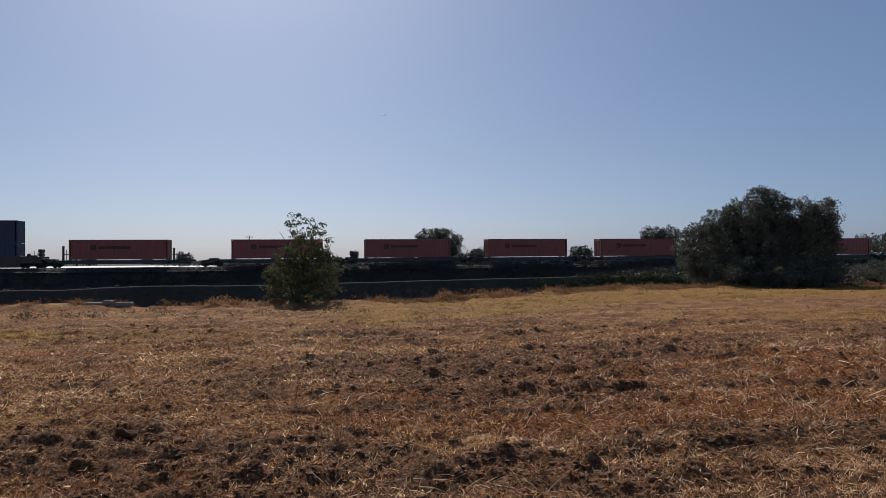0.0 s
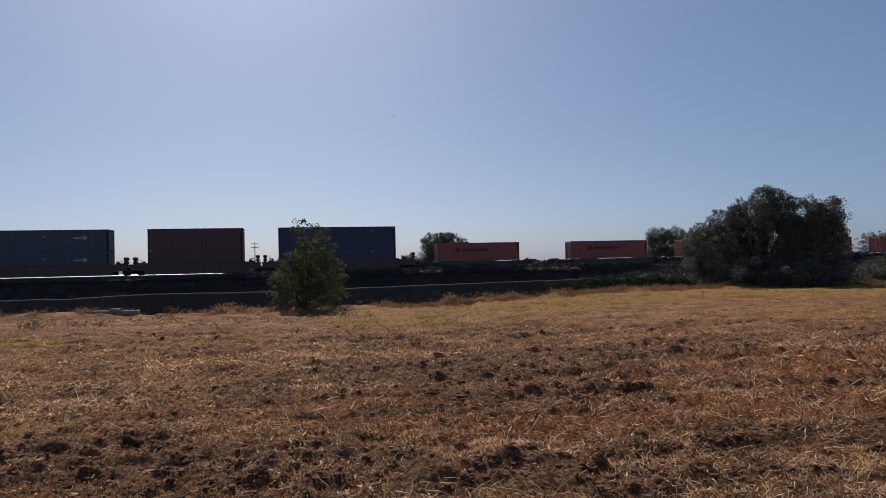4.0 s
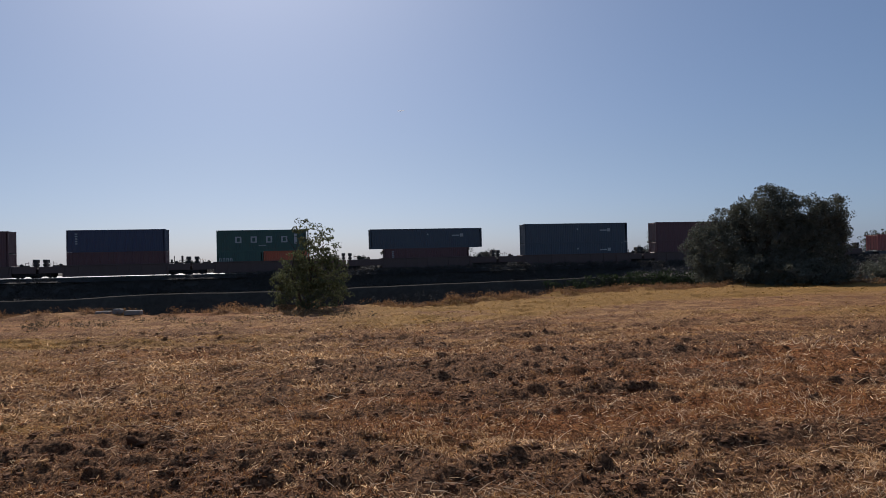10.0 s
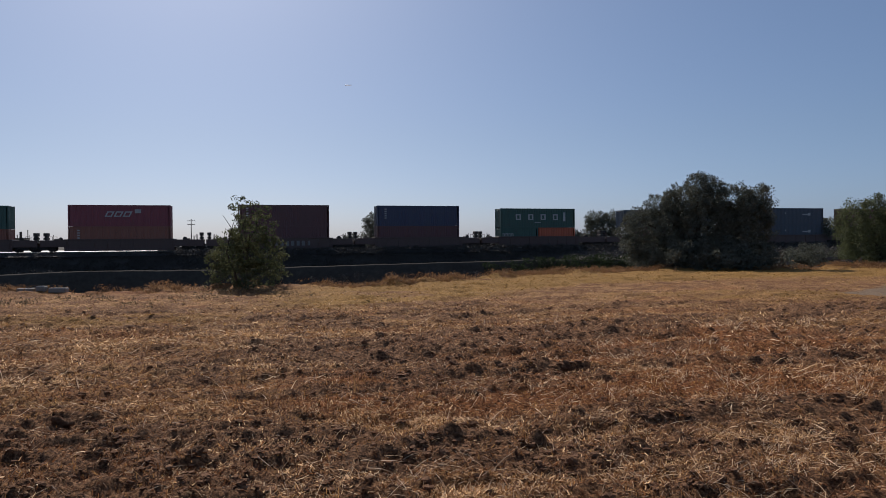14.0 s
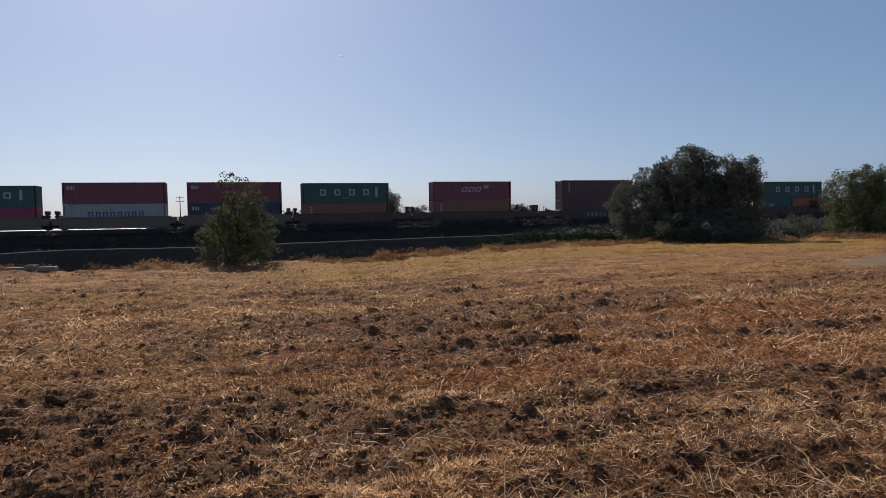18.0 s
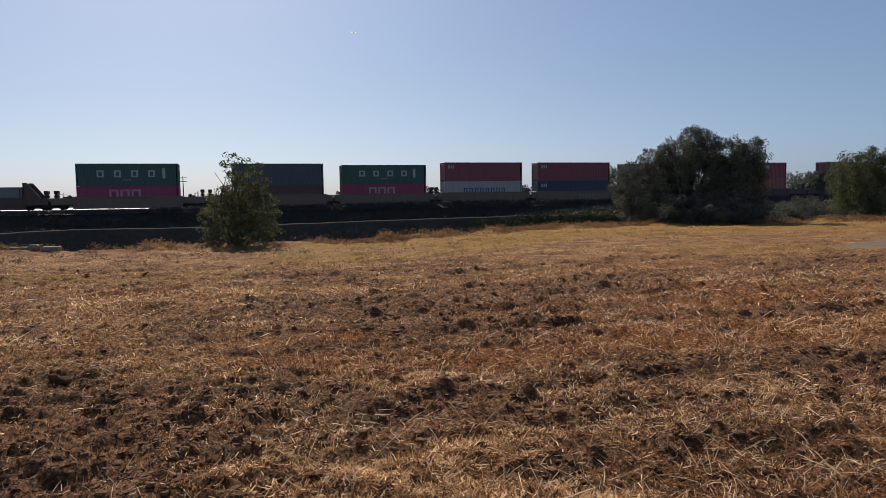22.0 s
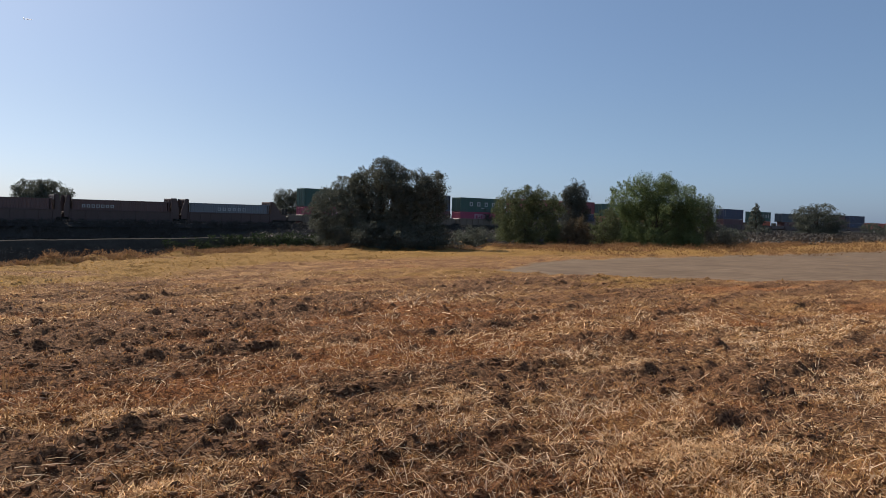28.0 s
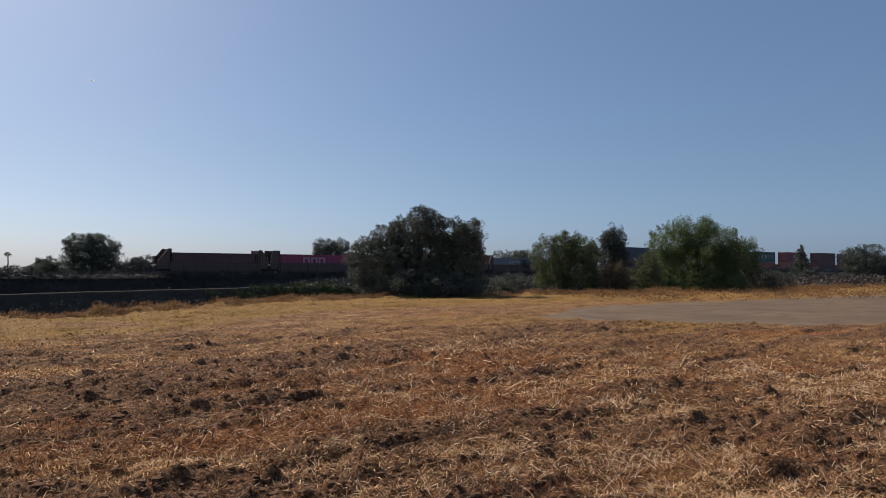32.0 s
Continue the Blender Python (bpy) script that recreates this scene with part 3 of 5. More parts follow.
def container_marks(c, style, L, H, colour):
    """Painted marks as plain blocks, a few millimetres proud of the near side."""
    y = -1.232

    def block(x0, x1, z0, z1, tone, name="painted_mark"):
        bm = bmesh.new()
        box(bm, x0, x1, y - 0.006, y + 0.02, z0, z1)
        part(name, bm, MARK[tone], c)

    def letters(x0, x1, z0, z1, n, tone, fill=0.6, lean=0.0):
        """A row of plain hollow marks, leaning forward if asked."""
        w, e = (x1 - x0) / n, z1 - z0
        for k in range(n):
            a, b = x0 + (k + fill * 0.06) * w, x0 + (k + fill * 0.94) * w
            t = 0.26 * min(b - a, e)
            bm = bmesh.new()
            for p0, p1, r0, r1 in ((a, a + t, z0, z1), (b - t, b, z0, z1), (a + t, b - t, z0, z0 + t * 0.8), (a + t, b - t, z1 - t * 0.8, z1)):
                box(bm, p0, p1, y - 0.006, y + 0.02, r0, r1)
            for v in bm.verts:
                v.co.x += lean * (v.co.z - z0)
            part("painted_mark", bm, MARK[tone], c)

    h = L / 2
    if style == "four":
        letters(-h + 0.195 * L, -h + 0.86 * L, H * 0.40, H * 0.70, 4, "white", 0.46)
        block(h - 1.95, h - 1.6, H * 0.33, H * 0.80, "white")
        block(-0.6, 0.4, H * 0.26, H * 0.29, "white")
    elif style == "four_small":
        letters(-h + 0.05 * L, -h + 0.36 * L, H * 0.45, H * 0.68, 4, "white", 0.7)
    elif style == "three":
        letters(-2.4, 1.6, H * 0.38, H * 0.84, 3, "pink", 0.95)
        block(-2.8, -0.6, H * 0.26, H * 0.33, "pink")
    elif style == "slant":
        letters(-1.9, 1.3, H * 0.45, H * 0.70, 3, "white", 0.9, 0.5)
        block(1.75, 2.5, H * 0.62, H * 0.80, "white")
    elif style == "corner":
        block(-h + 0.55, -h + 0.85, H * 0.68, H * 0.84, "white")
        block(-h + 0.95, -h + 1.2, H * 0.68, H * 0.84, "white")
        block(-h + 1.3, -h + 1.45, H * 0.68, H * 0.84, "white")
    elif style == "emblem":
        block(h - 4.4, h - 3.3, H * 0.60, H * 0.66, "white")
        block(h - 3.2, h - 2.75, H * 0.56, H * 0.72, "white")
        block(0.05, 0.25, H * 0.66, H * 0.74, "white")
    elif style == "panel":
        block(-h + 3.0, -h + 4.6, H * 0.62, H * 0.80, "blue")
        block(h - 3.4, h - 3.1, H * 0.78, H * 0.84, "white")
    elif style == "logo":
        block(-h + 2.6, -h + 3.3, H * 0.48, H * 0.74, "dark")
        block(-h + 3.6, -h + 7.4, H * 0.54, H * 0.68, "dark")
    elif style == "column":
        for k in range(5):
            block(-h + 1.05, -h + 1.35, H * (0.36 + 0.11 * k), H * (0.41 + 0.11 * k), "white")
    elif style == "band":
        letters(-2.0, 2.6, H * 0.60, H * 0.78, 6, "white", 0.66)
    elif style == "blue_mark":
        letters(-3.2, 3.6, H * 0.40, H * 0.66, 8, "blue", 0.7)
    elif style == "low_band":
        letters(-5.0, -1.0, H * 0.60, H * 0.76, 7, "white", 0.8)


def container(L, H, colour, label, mark=""):
    """A freight container, its base centre at the origin, near side at -y."""
    c = new("freight_container")
    tagged(c, label, "container", "containers on the train")
    p = PAINT[colour]
    key = f"|{L:.2f}|{H:.2f}"
    for y, deep in ((-1.205, 0.036), (1.205, -0.036)):
        mesh_part("side_wall", kept(f"side_wall{key}{y}", lambda bm: corrugated(bm, L, 0.14, H - 0.10, y, deep)), p, c)
    mesh_part("roof", kept("roof" + key, lambda bm: box(bm, -L / 2 + 0.06, L / 2 - 0.06, -1.17, 1.17, H - 0.06, H - 0.02)), p, c)
    mesh_part("floor", kept("floor" + key, lambda bm: box(bm, -L / 2 + 0.06, L / 2 - 0.06, -1.17, 1.17, 0.05, 0.14)), STEEL_DARK, c)
    for y in (-1.17, 1.17):
        mesh_part("top_rail", kept(f"top_rail{key}{y}", lambda bm: box(bm, -L / 2 + 0.15, L / 2 - 0.15, y - 0.049, y + 0.049, H - 0.12, H, 0.01)), p, c)
        mesh_part("bottom_rail", kept(f"bottom_rail{key}{y}", lambda bm: box(bm, -L / 2 + 0.15, L / 2 - 0.15, y - 0.049, y + 0.049, 0.0, 0.16, 0.01)), p, c)
        for x in (-L / 2 + 0.08, L / 2 - 0.08):
            mesh_part("corner_post", kept(f"corner_post|{H:.2f}", lambda bm: box(bm, -0.08, 0.08, -0.07, 0.07, 0.11, H - 0.11, 0.012)), p, c, at=(x, y * 0.984, 0))
            for z in (0.0, H - 0.118):
                mesh_part("corner_casting", kept("corner_casting", lambda bm: box(bm, -0.085, 0.085, -0.081, 0.081, 0, 0.118, 0.012)), p, c, at=(x, y * 0.981, z))
    mesh_part("front_wall", kept(f"front_wall|{H:.2f}", lambda bm: ribbed_end(bm, H)), p, c, at=(L / 2 - 0.08, 0, 0))
    for y in (-0.56, 0.56):
        d = mesh_part("door", kept(f"door|{H:.2f}", lambda bm: box(bm, -0.03, 0.03, -0.535, 0.535, 0.14, H - 0.13, 0.01)), p, c, at=(-L / 2 + 0.06, y, 0))
        for w in (-0.25, 0.25):
            mesh_part("locking_bar", kept(f"locking_bar|{H:.2f}", lambda bm: tube(bm, [(0, 0, 0.16), (0, 0, H - 0.15)], [0.018, 0.018], 6)), STEEL_DARK, d, at=(-0.05, w, 0))
    if mark:
        container_marks(c, mark, L, H, colour)
    return c


def wheel_mesh(bm):
    for y, r in ((0.0, 0.42), (0.09, 0.455)):
        vs = [bm.verts.new((r * math.cos(a * math.pi / 10), y, r * math.sin(a * math.pi / 10))) for a in range(20)]
        ws = [bm.verts.new((r * math.cos(a * math.pi / 10), y + (0.09 if y == 0 else 0.03), r * math.sin(a * math.pi / 10))) for a in range(20)]
        for i in range(20):
            bm.faces.new((vs[i], vs[(i + 1) % 20], ws[(i + 1) % 20], ws[i]))
        bm.faces.new(vs[::-1])
        bm.faces.new(ws)


def bogie(car, x):
    def frame_mesh(bm):
        for y in (-1.02, 1.02):
            box(bm, -0.95, 0.95, y - 0.07, y + 0.07, 0.42, 0.56, 0.02)
            box(bm, -0.42, 0.42, y - 0.08, y + 0.08, 0.22, 0.42, 0.02)
            for w in (-0.89, 0.89):
                box(bm, w - 0.14, w + 0.14, y - 0.09, y + 0.09, 0.3, 0.55, 0.03)
        box(bm, -0.2, 0.2, -1.0, 1.0, 0.36, 0.62, 0.02)
    b = mesh_part("bogie", kept("bogie", frame_mesh), STEEL_DARK, car, at=(x, 0, 0))
    for w in (-0.89, 0.89):
        mesh_part("axle", kept("axle", lambda bm: tube(bm, [(0, -0.9, 0), (0, 0.9, 0)], [0.075, 0.075], 8)), STEEL_DARK, b, at=(w, 0, 0.46))
        for y, tn in ((-0.80, 0), (0.80, 180)):
            mesh_part("wheel", kept("wheel", wheel_mesh), STEEL_DARK, b, at=(w, y, 0.46), turn=tn)


def coupler(car, x, sign):
    mesh_part("coupler", kept("coupler", lambda bm: (box(bm, 0, 0.55, -0.12, 0.12, 0.72, 0.94, 0.03), box(bm, 0.45, 0.7, -0.2, 0.14, 0.68, 0.98, 0.04))), STEEL_DARK, car, at=(x, 0, 0), turn=0 if sign > 0 else 180)


def well_car(half_left, half_right, well, paint, label, bulkheads=""):
    """A container well wagon. The well is centred on the origin, z 0 is the rail's top."""
    car = new("well_wagon")
    tagged(car, label, "railway wagon", "wagons of the train")
    w = well / 2
    for y in (-1.46, 1.46):
        side = mesh_part("side_sill", kept(f"side_sill|{well:.2f}|{y}", lambda bm: (box(bm, -w - 0.35, w + 0.35, y - 0.05, y + 0.05, 0.22, 1.48), box(bm, -w - 0.4, w + 0.4, y - 0.12, y + 0.12, 1.48, 1.62, 0.02), box(bm, -w - 0.35, w + 0.35, y - 0.11, y + 0.11, 0.1, 0.24, 0.02))), paint, car)
        for k in range(9):
            mesh_part("stiffener", kept("stiffener", lambda bm: box(bm, -0.05, 0.05, -0.05, 0.05, 0.26, 1.48)), paint, side, at=(-w + k * well / 8, y + (-0.09 if y < 0 else 0.09), 0))
    for k in range(4):
        mesh_part("cross_member", kept("cross_member", lambda bm: box(bm, -0.15, 0.15, -1.4, 1.4, 0.24, 0.33, 0.01)), STEEL_DARK, car, at=(-w * 0.9 + k * w * 0.6, 0, 0))
    for sgn, end in ((-1, half_left), (1, half_right)):
        run = end - w
        plat = mesh_part("end_platform", kept(f"end_platform|{run:.2f}", lambda bm: (box(bm, 0.0, run - 0.08, -1.25, 1.25, 1.1, 1.3, 0.03), box(bm, 0, run - 0.05, -0.4, 0.4, 0.66, 1.1, 0.03), box(bm, 0.0, 0.35, -1.5, 1.5, 0.5, 1.6, 0.04), box(bm, 0.3, run - 0.1, -1.42, -1.34, 0.62, 1.5, 0.02), box(bm, 0.3, run - 0.1, 1.34, 1.42, 0.62, 1.5, 0.02))), paint, car, at=(sgn * w, 0, 0), turn=0 if sgn > 0 else 180)
        if run > 1.2:
            for y in (-1.1, 1.1):
                bm = bmesh.new()
                tube(bm, [(run - 1.05, y, 1.28), (run - 1.05, y, 2.2)], [0.03, 0.03], 6)
                tube(bm, [(run - 1.45, y, 1.28), (run - 1.45, y, 1.95)], [0.03, 0.03], 6)
                tube(bm, [(run - 1.47, y, 1.95), (run - 1.03, y, 1.97)], [0.03, 0.03], 6)
                part("handrail", bm, paint, plat)
            stand = mesh_part("end_stand", kept("end_stand", lambda bm: (box(bm, -0.12, 0.12, -0.5, 0.5, 0.0, 1.05, 0.02), box(bm, -0.24, 0.24, -0.55, 0.55, 0.3, 0.58, 0.03), box(bm, -0.24, 0.24, -0.55, 0.55, 0.72, 1.15, 0.03))), STEEL_DARK, plat, "upright end stand with two boxes", at=(run - 0.42, -0.4, 1.28))
            mesh_part("brake_wheel", kept("brake_wheel", lambda bm: (tube(bm, [(0, -0.05, 0), (0, 0.02, 0)], [0.26, 0.26], 14), tube(bm, [(0, 0.02, 0), (0, 0.5, -0.1)], [0.04, 0.04], 6))), STEEL_DARK, plat, at=(run * 0.4, -0.9, 1.62))
            mesh_part("brake_cylinder", kept("brake_cylinder", lambda bm: (tube(bm, [(-0.35, 0, 0.2), (0.35, 0, 0.2)], [0.2, 0.2], 12), box(bm, -0.5, 0.5, -0.12, 0.12, -0.02, 0.06))), STEEL_DARK, plat, at=(run * 0.45, 0.3, 1.3))
        coupler(car, sgn * (end - 0.3), sgn)
        if bulkheads:
            x = sgn * (w + 0.22)
            wall = mesh_part("bulkhead", kept("bulkhead", lambda bm: box(bm, -0.04, 0.04, -1.4, 1.4, 1.2, 3.2)), paint, car, "tall braced end bulkhead", at=(x, 0, 0))
            for y in (-1.38, -0.5, 0.5, 1.38):
                mesh_part("post", kept("bulkhead_post", lambda bm: box(bm, -0.09, 0.09, -0.09, 0.09, 1.2, 3.2)), paint, wall, at=(0, y, 0))
            mesh_part("top_beam", kept("top_beam", lambda bm: box(bm, -0.1, 0.1, -1.48, 1.48, 3.2, 3.42, 0.02)), paint, wall)
            mesh_part("cross_beam", kept("cross_beam", lambda bm: box(bm, -0.07, 0.07, -1.46, 1.46, 2.1, 2.3, 0.01)), paint, wall)
            reach = min(run - 0.3, 1.7)
            flat = 0.35 if bulkheads == "sloped" else reach - 0.35
            prof = [(x - sgn * 0.1, 3.45), (x + sgn * flat, 3.45), (x + sgn * reach, 1.75), (x + sgn * reach, 1.15), (x - sgn * 0.1, 1.15)]
            for y in (-1.42, 1.42):
                bm = bmesh.new()
                f0 = [bm.verts.new((px, y - 0.05, pz)) for px, pz in prof]
                f1 = [bm.verts.new((px, y + 0.05, pz)) for px, pz in prof]
                bm.faces.new(f0)
                bm.faces.new(f1[::-1])
                for i in range(5):
                    bm.faces.new((f0[i], f0[(i + 1) % 5], f1[(i + 1) % 5], f1[i]))
                part("brace_plate", bm, paint, car)
    bogie(car, -half_left + 0.35)
    if half_right - w > 2.6:
        bogie(car, half_right - 1.6)
    return car


def spine_car(half, label):
    """A low spine wagon with a platform for one container, deck 1.05 m over the rails."""
    car = new("spine_wagon")
    tagged(car, label, "railway wagon", "wagons of the train")
    p = PAINT["car_black"]
    mesh_part("spine", kept(f"spine|{half:.2f}", lambda bm: (box(bm, -half + 0.3, half - 0.3, -0.35, 0.35, 0.45, 0.98, 0.03), box(bm, -6.0, 6.0, -1.28, -1.12, 0.48, 0.97, 0.02), box(bm, -6.0, 6.0, 1.12, 1.28, 0.48, 0.97, 0.02))), p, car)
    for x in (-6.0, -2.0, 2.0, 6.0):
        mesh_part("outrigger", kept("outrigger", lambda bm: box(bm, -0.28, 0.28, -1.3, 1.3, 0.8, 1.0, 0.03)), p, car, at=(x, 0, 0))
    for x in (-5.9, 5.9):
        for y in (-1.15, 1.15):
            mesh_part("pedestal", kept("pedestal", lambda bm: box(bm, -0.16, 0.16, -0.1, 0.1, 1.0, 1.055, 0.01)), p, car, at=(x, y, 0))
    for sgn in (-1, 1):
        mesh_part("end_sill", kept("end_sill", lambda bm: (box(bm, -0.3, 0.3, -1.35, 1.35, 0.62, 0.95, 0.03), box(bm, -0.7, 0.5, -0.7, 0.7, 0.95, 1.15, 0.03))), p, car, at=(sgn * (half - 0.7), 0, 0))
        coupler(car, sgn * (half - 0.35), sgn)
    mesh_part("hitch_stand", kept("hitch_stand", lambda bm: (tube(bm, [(-0.5, -0.3, 1.0), (0.1, 0, 1.3)], [0.07, 0.07], 6), tube(bm, [(-0.5, 0.3, 1.0), (0.1, 0, 1.3)], [0.07, 0.07], 6), box(bm, -0.1, 0.4, -0.35, 0.35, 1.26, 1.34))), STEEL_DARK, car, at=(half - 1.4, 0, 0))
    bogie(car, -half + 0.35)
    return car


LEN40, LEN53, LEN20 = 12.19, 16.15, 6.06
HI, LO = 2.90, 2.59
RED = "faded rust-red steel container on a low spine wagon"
# left end along the track at the start, then the stack from below: (length, height, colour, words, mark)
STACKS = [
    ("spine", 96.19, [(LEN40, LO, "red", RED, "logo")]),
    ("spine", 78.89, [(LEN40, LO, "red", RED, "logo")]),
    ("well", 61.59, [(LEN40, LO, "maroon", "dark maroon container in a well wagon", ""), (LEN40, HI, "green", "dark green container stacked on another", "")]),
    ("spine", 43.89, [(LEN40, LO, "red", RED, "logo")]),
    ("spine", 26.35, [(LEN40, LO, "red", RED, "logo")]),
    ("spine", 8.59, [(LEN40, LO, "red", RED, "logo")]),
    ("spine", -9.51, [(LEN40, LO, "red", RED, "logo")]),
    ("spine", -29.71, [(LEN40, LO, "red", RED, "logo")]),
    ("well", -51.86, [(LEN53, HI, "navy", "long navy-blue container at the bottom of a stack", "panel"), (LEN53, HI, "navy", "long navy-blue container on top of a stack", "panel")]),
    ("well", -68.72, [(LEN40, HI, "maroon", "dark maroon container at the bottom of a stack", ""), (LEN40, HI, "maroon", "dark maroon container on top of a stack", "")]),
    ("well", -89.57, [(LEN53, HI, "slate", "long slate-grey container with a pale emblem, below another", "emblem"), (LEN53, HI, "slate", "long slate-grey container with a pale emblem, on top", "emblem")]),
    ("well", -112.19, [(LEN40, LO, "maroon", "dark maroon container under a longer one", "column"), (LEN53, 2.75, "slate", "long slate-grey container overhanging the one below", "emblem")]),
    ("well", -132.85, [("twin", LO, "green", "", ""), (LEN40, HI, "green", "dark green container with four spaced white marks", "four")]),
    ("well", -151.53, [(LEN40, HI, "maroon", "dark maroon container at the bottom of a stack", ""), (LEN40, HI, "navy", "dark navy container with a pale column of marks", "column")]),
    ("well", -170.52, [(LEN40, HI, "maroon", "dark maroon container in a lettered well wagon", ""), (LEN40, HI, "maroon", "dark maroon container with a pale column of marks", "column")]),
    ("well", -191.21, [(LEN40, HI, "rust", "brownish red container at the bottom of a stack", "column"), (LEN40, 2.75, "crimson", "bright crimson container with slanted white marks", "slant")]),
    ("well", -210.01, [(LEN40, LO, "rust", "weathered red container below a green one", "column"), (LEN40, HI, "green", "dark green container with four spaced white marks", "four")]),
    ("tan", -224.96, [(LEN40, HI, "navy", "dark navy container below a crimson one", "corner"), (LEN40, 2.75, "crimson", "crimson container with small white marks in a corner", "corner")]),
    ("tan", -239.75, [(LEN40, HI, "white", "dirty white container with a blue mark", "blue_mark"), (LEN40, 2.75, "crimson", "crimson container with small white marks in a corner", "corner")]),
    ("tan", -254.74, [(LEN40, LO, "magenta", "bright magenta container with pale block marks", "three"), (LEN40, 2.7, "green", "dark green container with four spaced white marks", "four")]),
    ("tan", -269.49, [(LEN40, LO, "maroon", "maroon container with a few white marks, below a green one", "corner"), (LEN40, HI, "slate", "plain dark slate container on top of a stack", "")]),
    ("tan", -288.37, [(LEN40, LO, "magenta", "bright magenta container with pale block marks", "three"), (LEN40, HI, "green", "dark green container with four spaced white marks", "four")]),
    ("bulk", -306.68, [(LEN40, LO, "grey", "weathered grey container low in a bulkhead wagon", "band")]),
    ("bulk", -321.65, [(LEN40, LO, "brown", "brown container with pale marks, in a bulkhead wagon", "low_band")]),
    ("bulk", -336.12, [(LEN40, LO, "brown", "faded orange-brown container in a bulkhead wagon", "")]),
    ("bulk", -349.95, [(LEN40, LO, "magenta", "bright magenta container low in a bulkhead wagon", "three")]),
    ("bulk", -365.80, [(LEN40, LO, "maroon", "dark maroon container in the last bulkhead wagon", "")]),
]
CAR_LABEL = {"spine": "low black spine wagon carrying one container", "well": "dark grimy well wagon carrying stacked containers",
             "tan": "tan well wagon carrying two stacked containers", "bulk": "brown well wagon with tall end bulkheads"}
RIDING = []                        # thing, s at the start, height over the rails


def train():
    mids, wells = [], []
    for kind, s, stack in STACKS:
        base = LEN40 if stack[0][0] == "twin" else stack[0][0]
        top = stack[-1][0]
        mids.append(s + top / 2)
        wells.append(max(base, LEN40))
    for i, (kind, s, stack) in enumerate(STACKS):
        mid = mids[i]
        right = (mids[i - 1] - wells[i - 1] / 2 - mid - wells[i] / 2) / 2 + wells[i] / 2 if i else 9.0
        left = (mid - wells[i] / 2 - mids[i + 1] - wells[i + 1] / 2) / 2 + wells[i] / 2 if i + 1 < len(STACKS) else wells[i] / 2 + 2.3
        if kind == "spine":
            car = spine_car(min(left, right, 9.4) - 0.02, CAR_LABEL[kind])
            floor_z = 1.058
        else:
            paint = PAINT[{"well": "car_brown", "tan": "tan", "bulk": "car_brown"}[kind]]
            car = well_car(left - 0.05, right - 0.05, wells[i] + 0.1, paint, CAR_LABEL[kind], ("sloped" if stack[0][2] in ("grey", "maroon") else "square") if kind == "bulk" else "")
            floor_z = 0.335
        glyphs = (-2.0, 3.7, 8) if "lettered" in stack[0][3] else (0.6, 3.4, 5) if stack[0][3].startswith("dark navy container below") else None
        if glyphs:
            x0, x1, n = glyphs
            sill = next(o for o in car.children if o.name.startswith("side_sill"))
            for k in range(n):
                a = x0 + k * (x1 - x0) / n
                mesh_part("painted_mark", kept("sill_mark", lambda bm: box(bm, 0, 0.42, -1.525, -1.505, 0.55, 1.2)), MARK["grey"], sill, at=(a, 0, 0))
        RIDING.append((car, mid, 0.0))
        z = floor_z
        for length, height, colour, words, mark in stack:
            if length == "twin":
                RIDING.append((container(LEN20, height, "green", "short dark green container with white marks", "four_small"), mid - 3.07, z))
                RIDING.append((container(LEN20, height, "orange", "short orange-red container beside a green one", ""), mid + 3.07, z))
            else:
                RIDING.append((container(length, height, colour, words, mark), mid, z))
            z += height + 0.012


train()


# ---- trees and shrubs ----
def leaf_quads(centres, spread, per, size, squash=1.0, seed=0, hang=0.0):
    """Loose leaves in clumps round the centres: n x 4 x 3."""
    g = np.random.default_rng(seed)
    n = len(centres)
    c = np.repeat(centres, per, 0)
    r = np.repeat(spread, per)
    v = g.normal(size=(n * per, 3))
    v /= np.linalg.norm(v, axis=1, keepdims=True)
    c = c + v * (r * g.uniform(0.25, 1.0, n * per) ** 0.6)[:, None] * (1, 1, squash)
    a = g.normal(size=(n * per, 3))
    a[:, 2] -= hang
    a /= np.linalg.norm(a, axis=1, keepdims=True)
    b = np.cross(a, g.normal(size=(n * per, 3)))
    b /= np.linalg.norm(b, axis=1, keepdims=True)
    s = (size * g.uniform(0.6, 1.35, n * per))[:, None]
    return np.stack([c - a * s, c + b * s * 0.5, c + a * s, c - b * s * 0.5], 1)


def crown_points(g, lobes, n):
    """Clump centres near the skins of a few lobes (x, y, z, rx, rz)."""
    w = np.array([(l[3] * l[3] * l[4]) ** 0.8 for l in lobes])
    pick = g.choice(len(lobes), n, p=w / w.sum())
    lob = np.array(lobes)[pick]
    v = g.normal(size=(n, 3))
    v /= np.linalg.norm(v, axis=1, keepdims=True)
    k = g.uniform(0.35, 1.0, n) ** 0.45
    k = k * (0.86 + 0.3 * g.random(n))
    return lob[:, :3] + v * k[:, None] * np.stack([lob[:, 3], lob[:, 3], lob[:, 4]], -1)


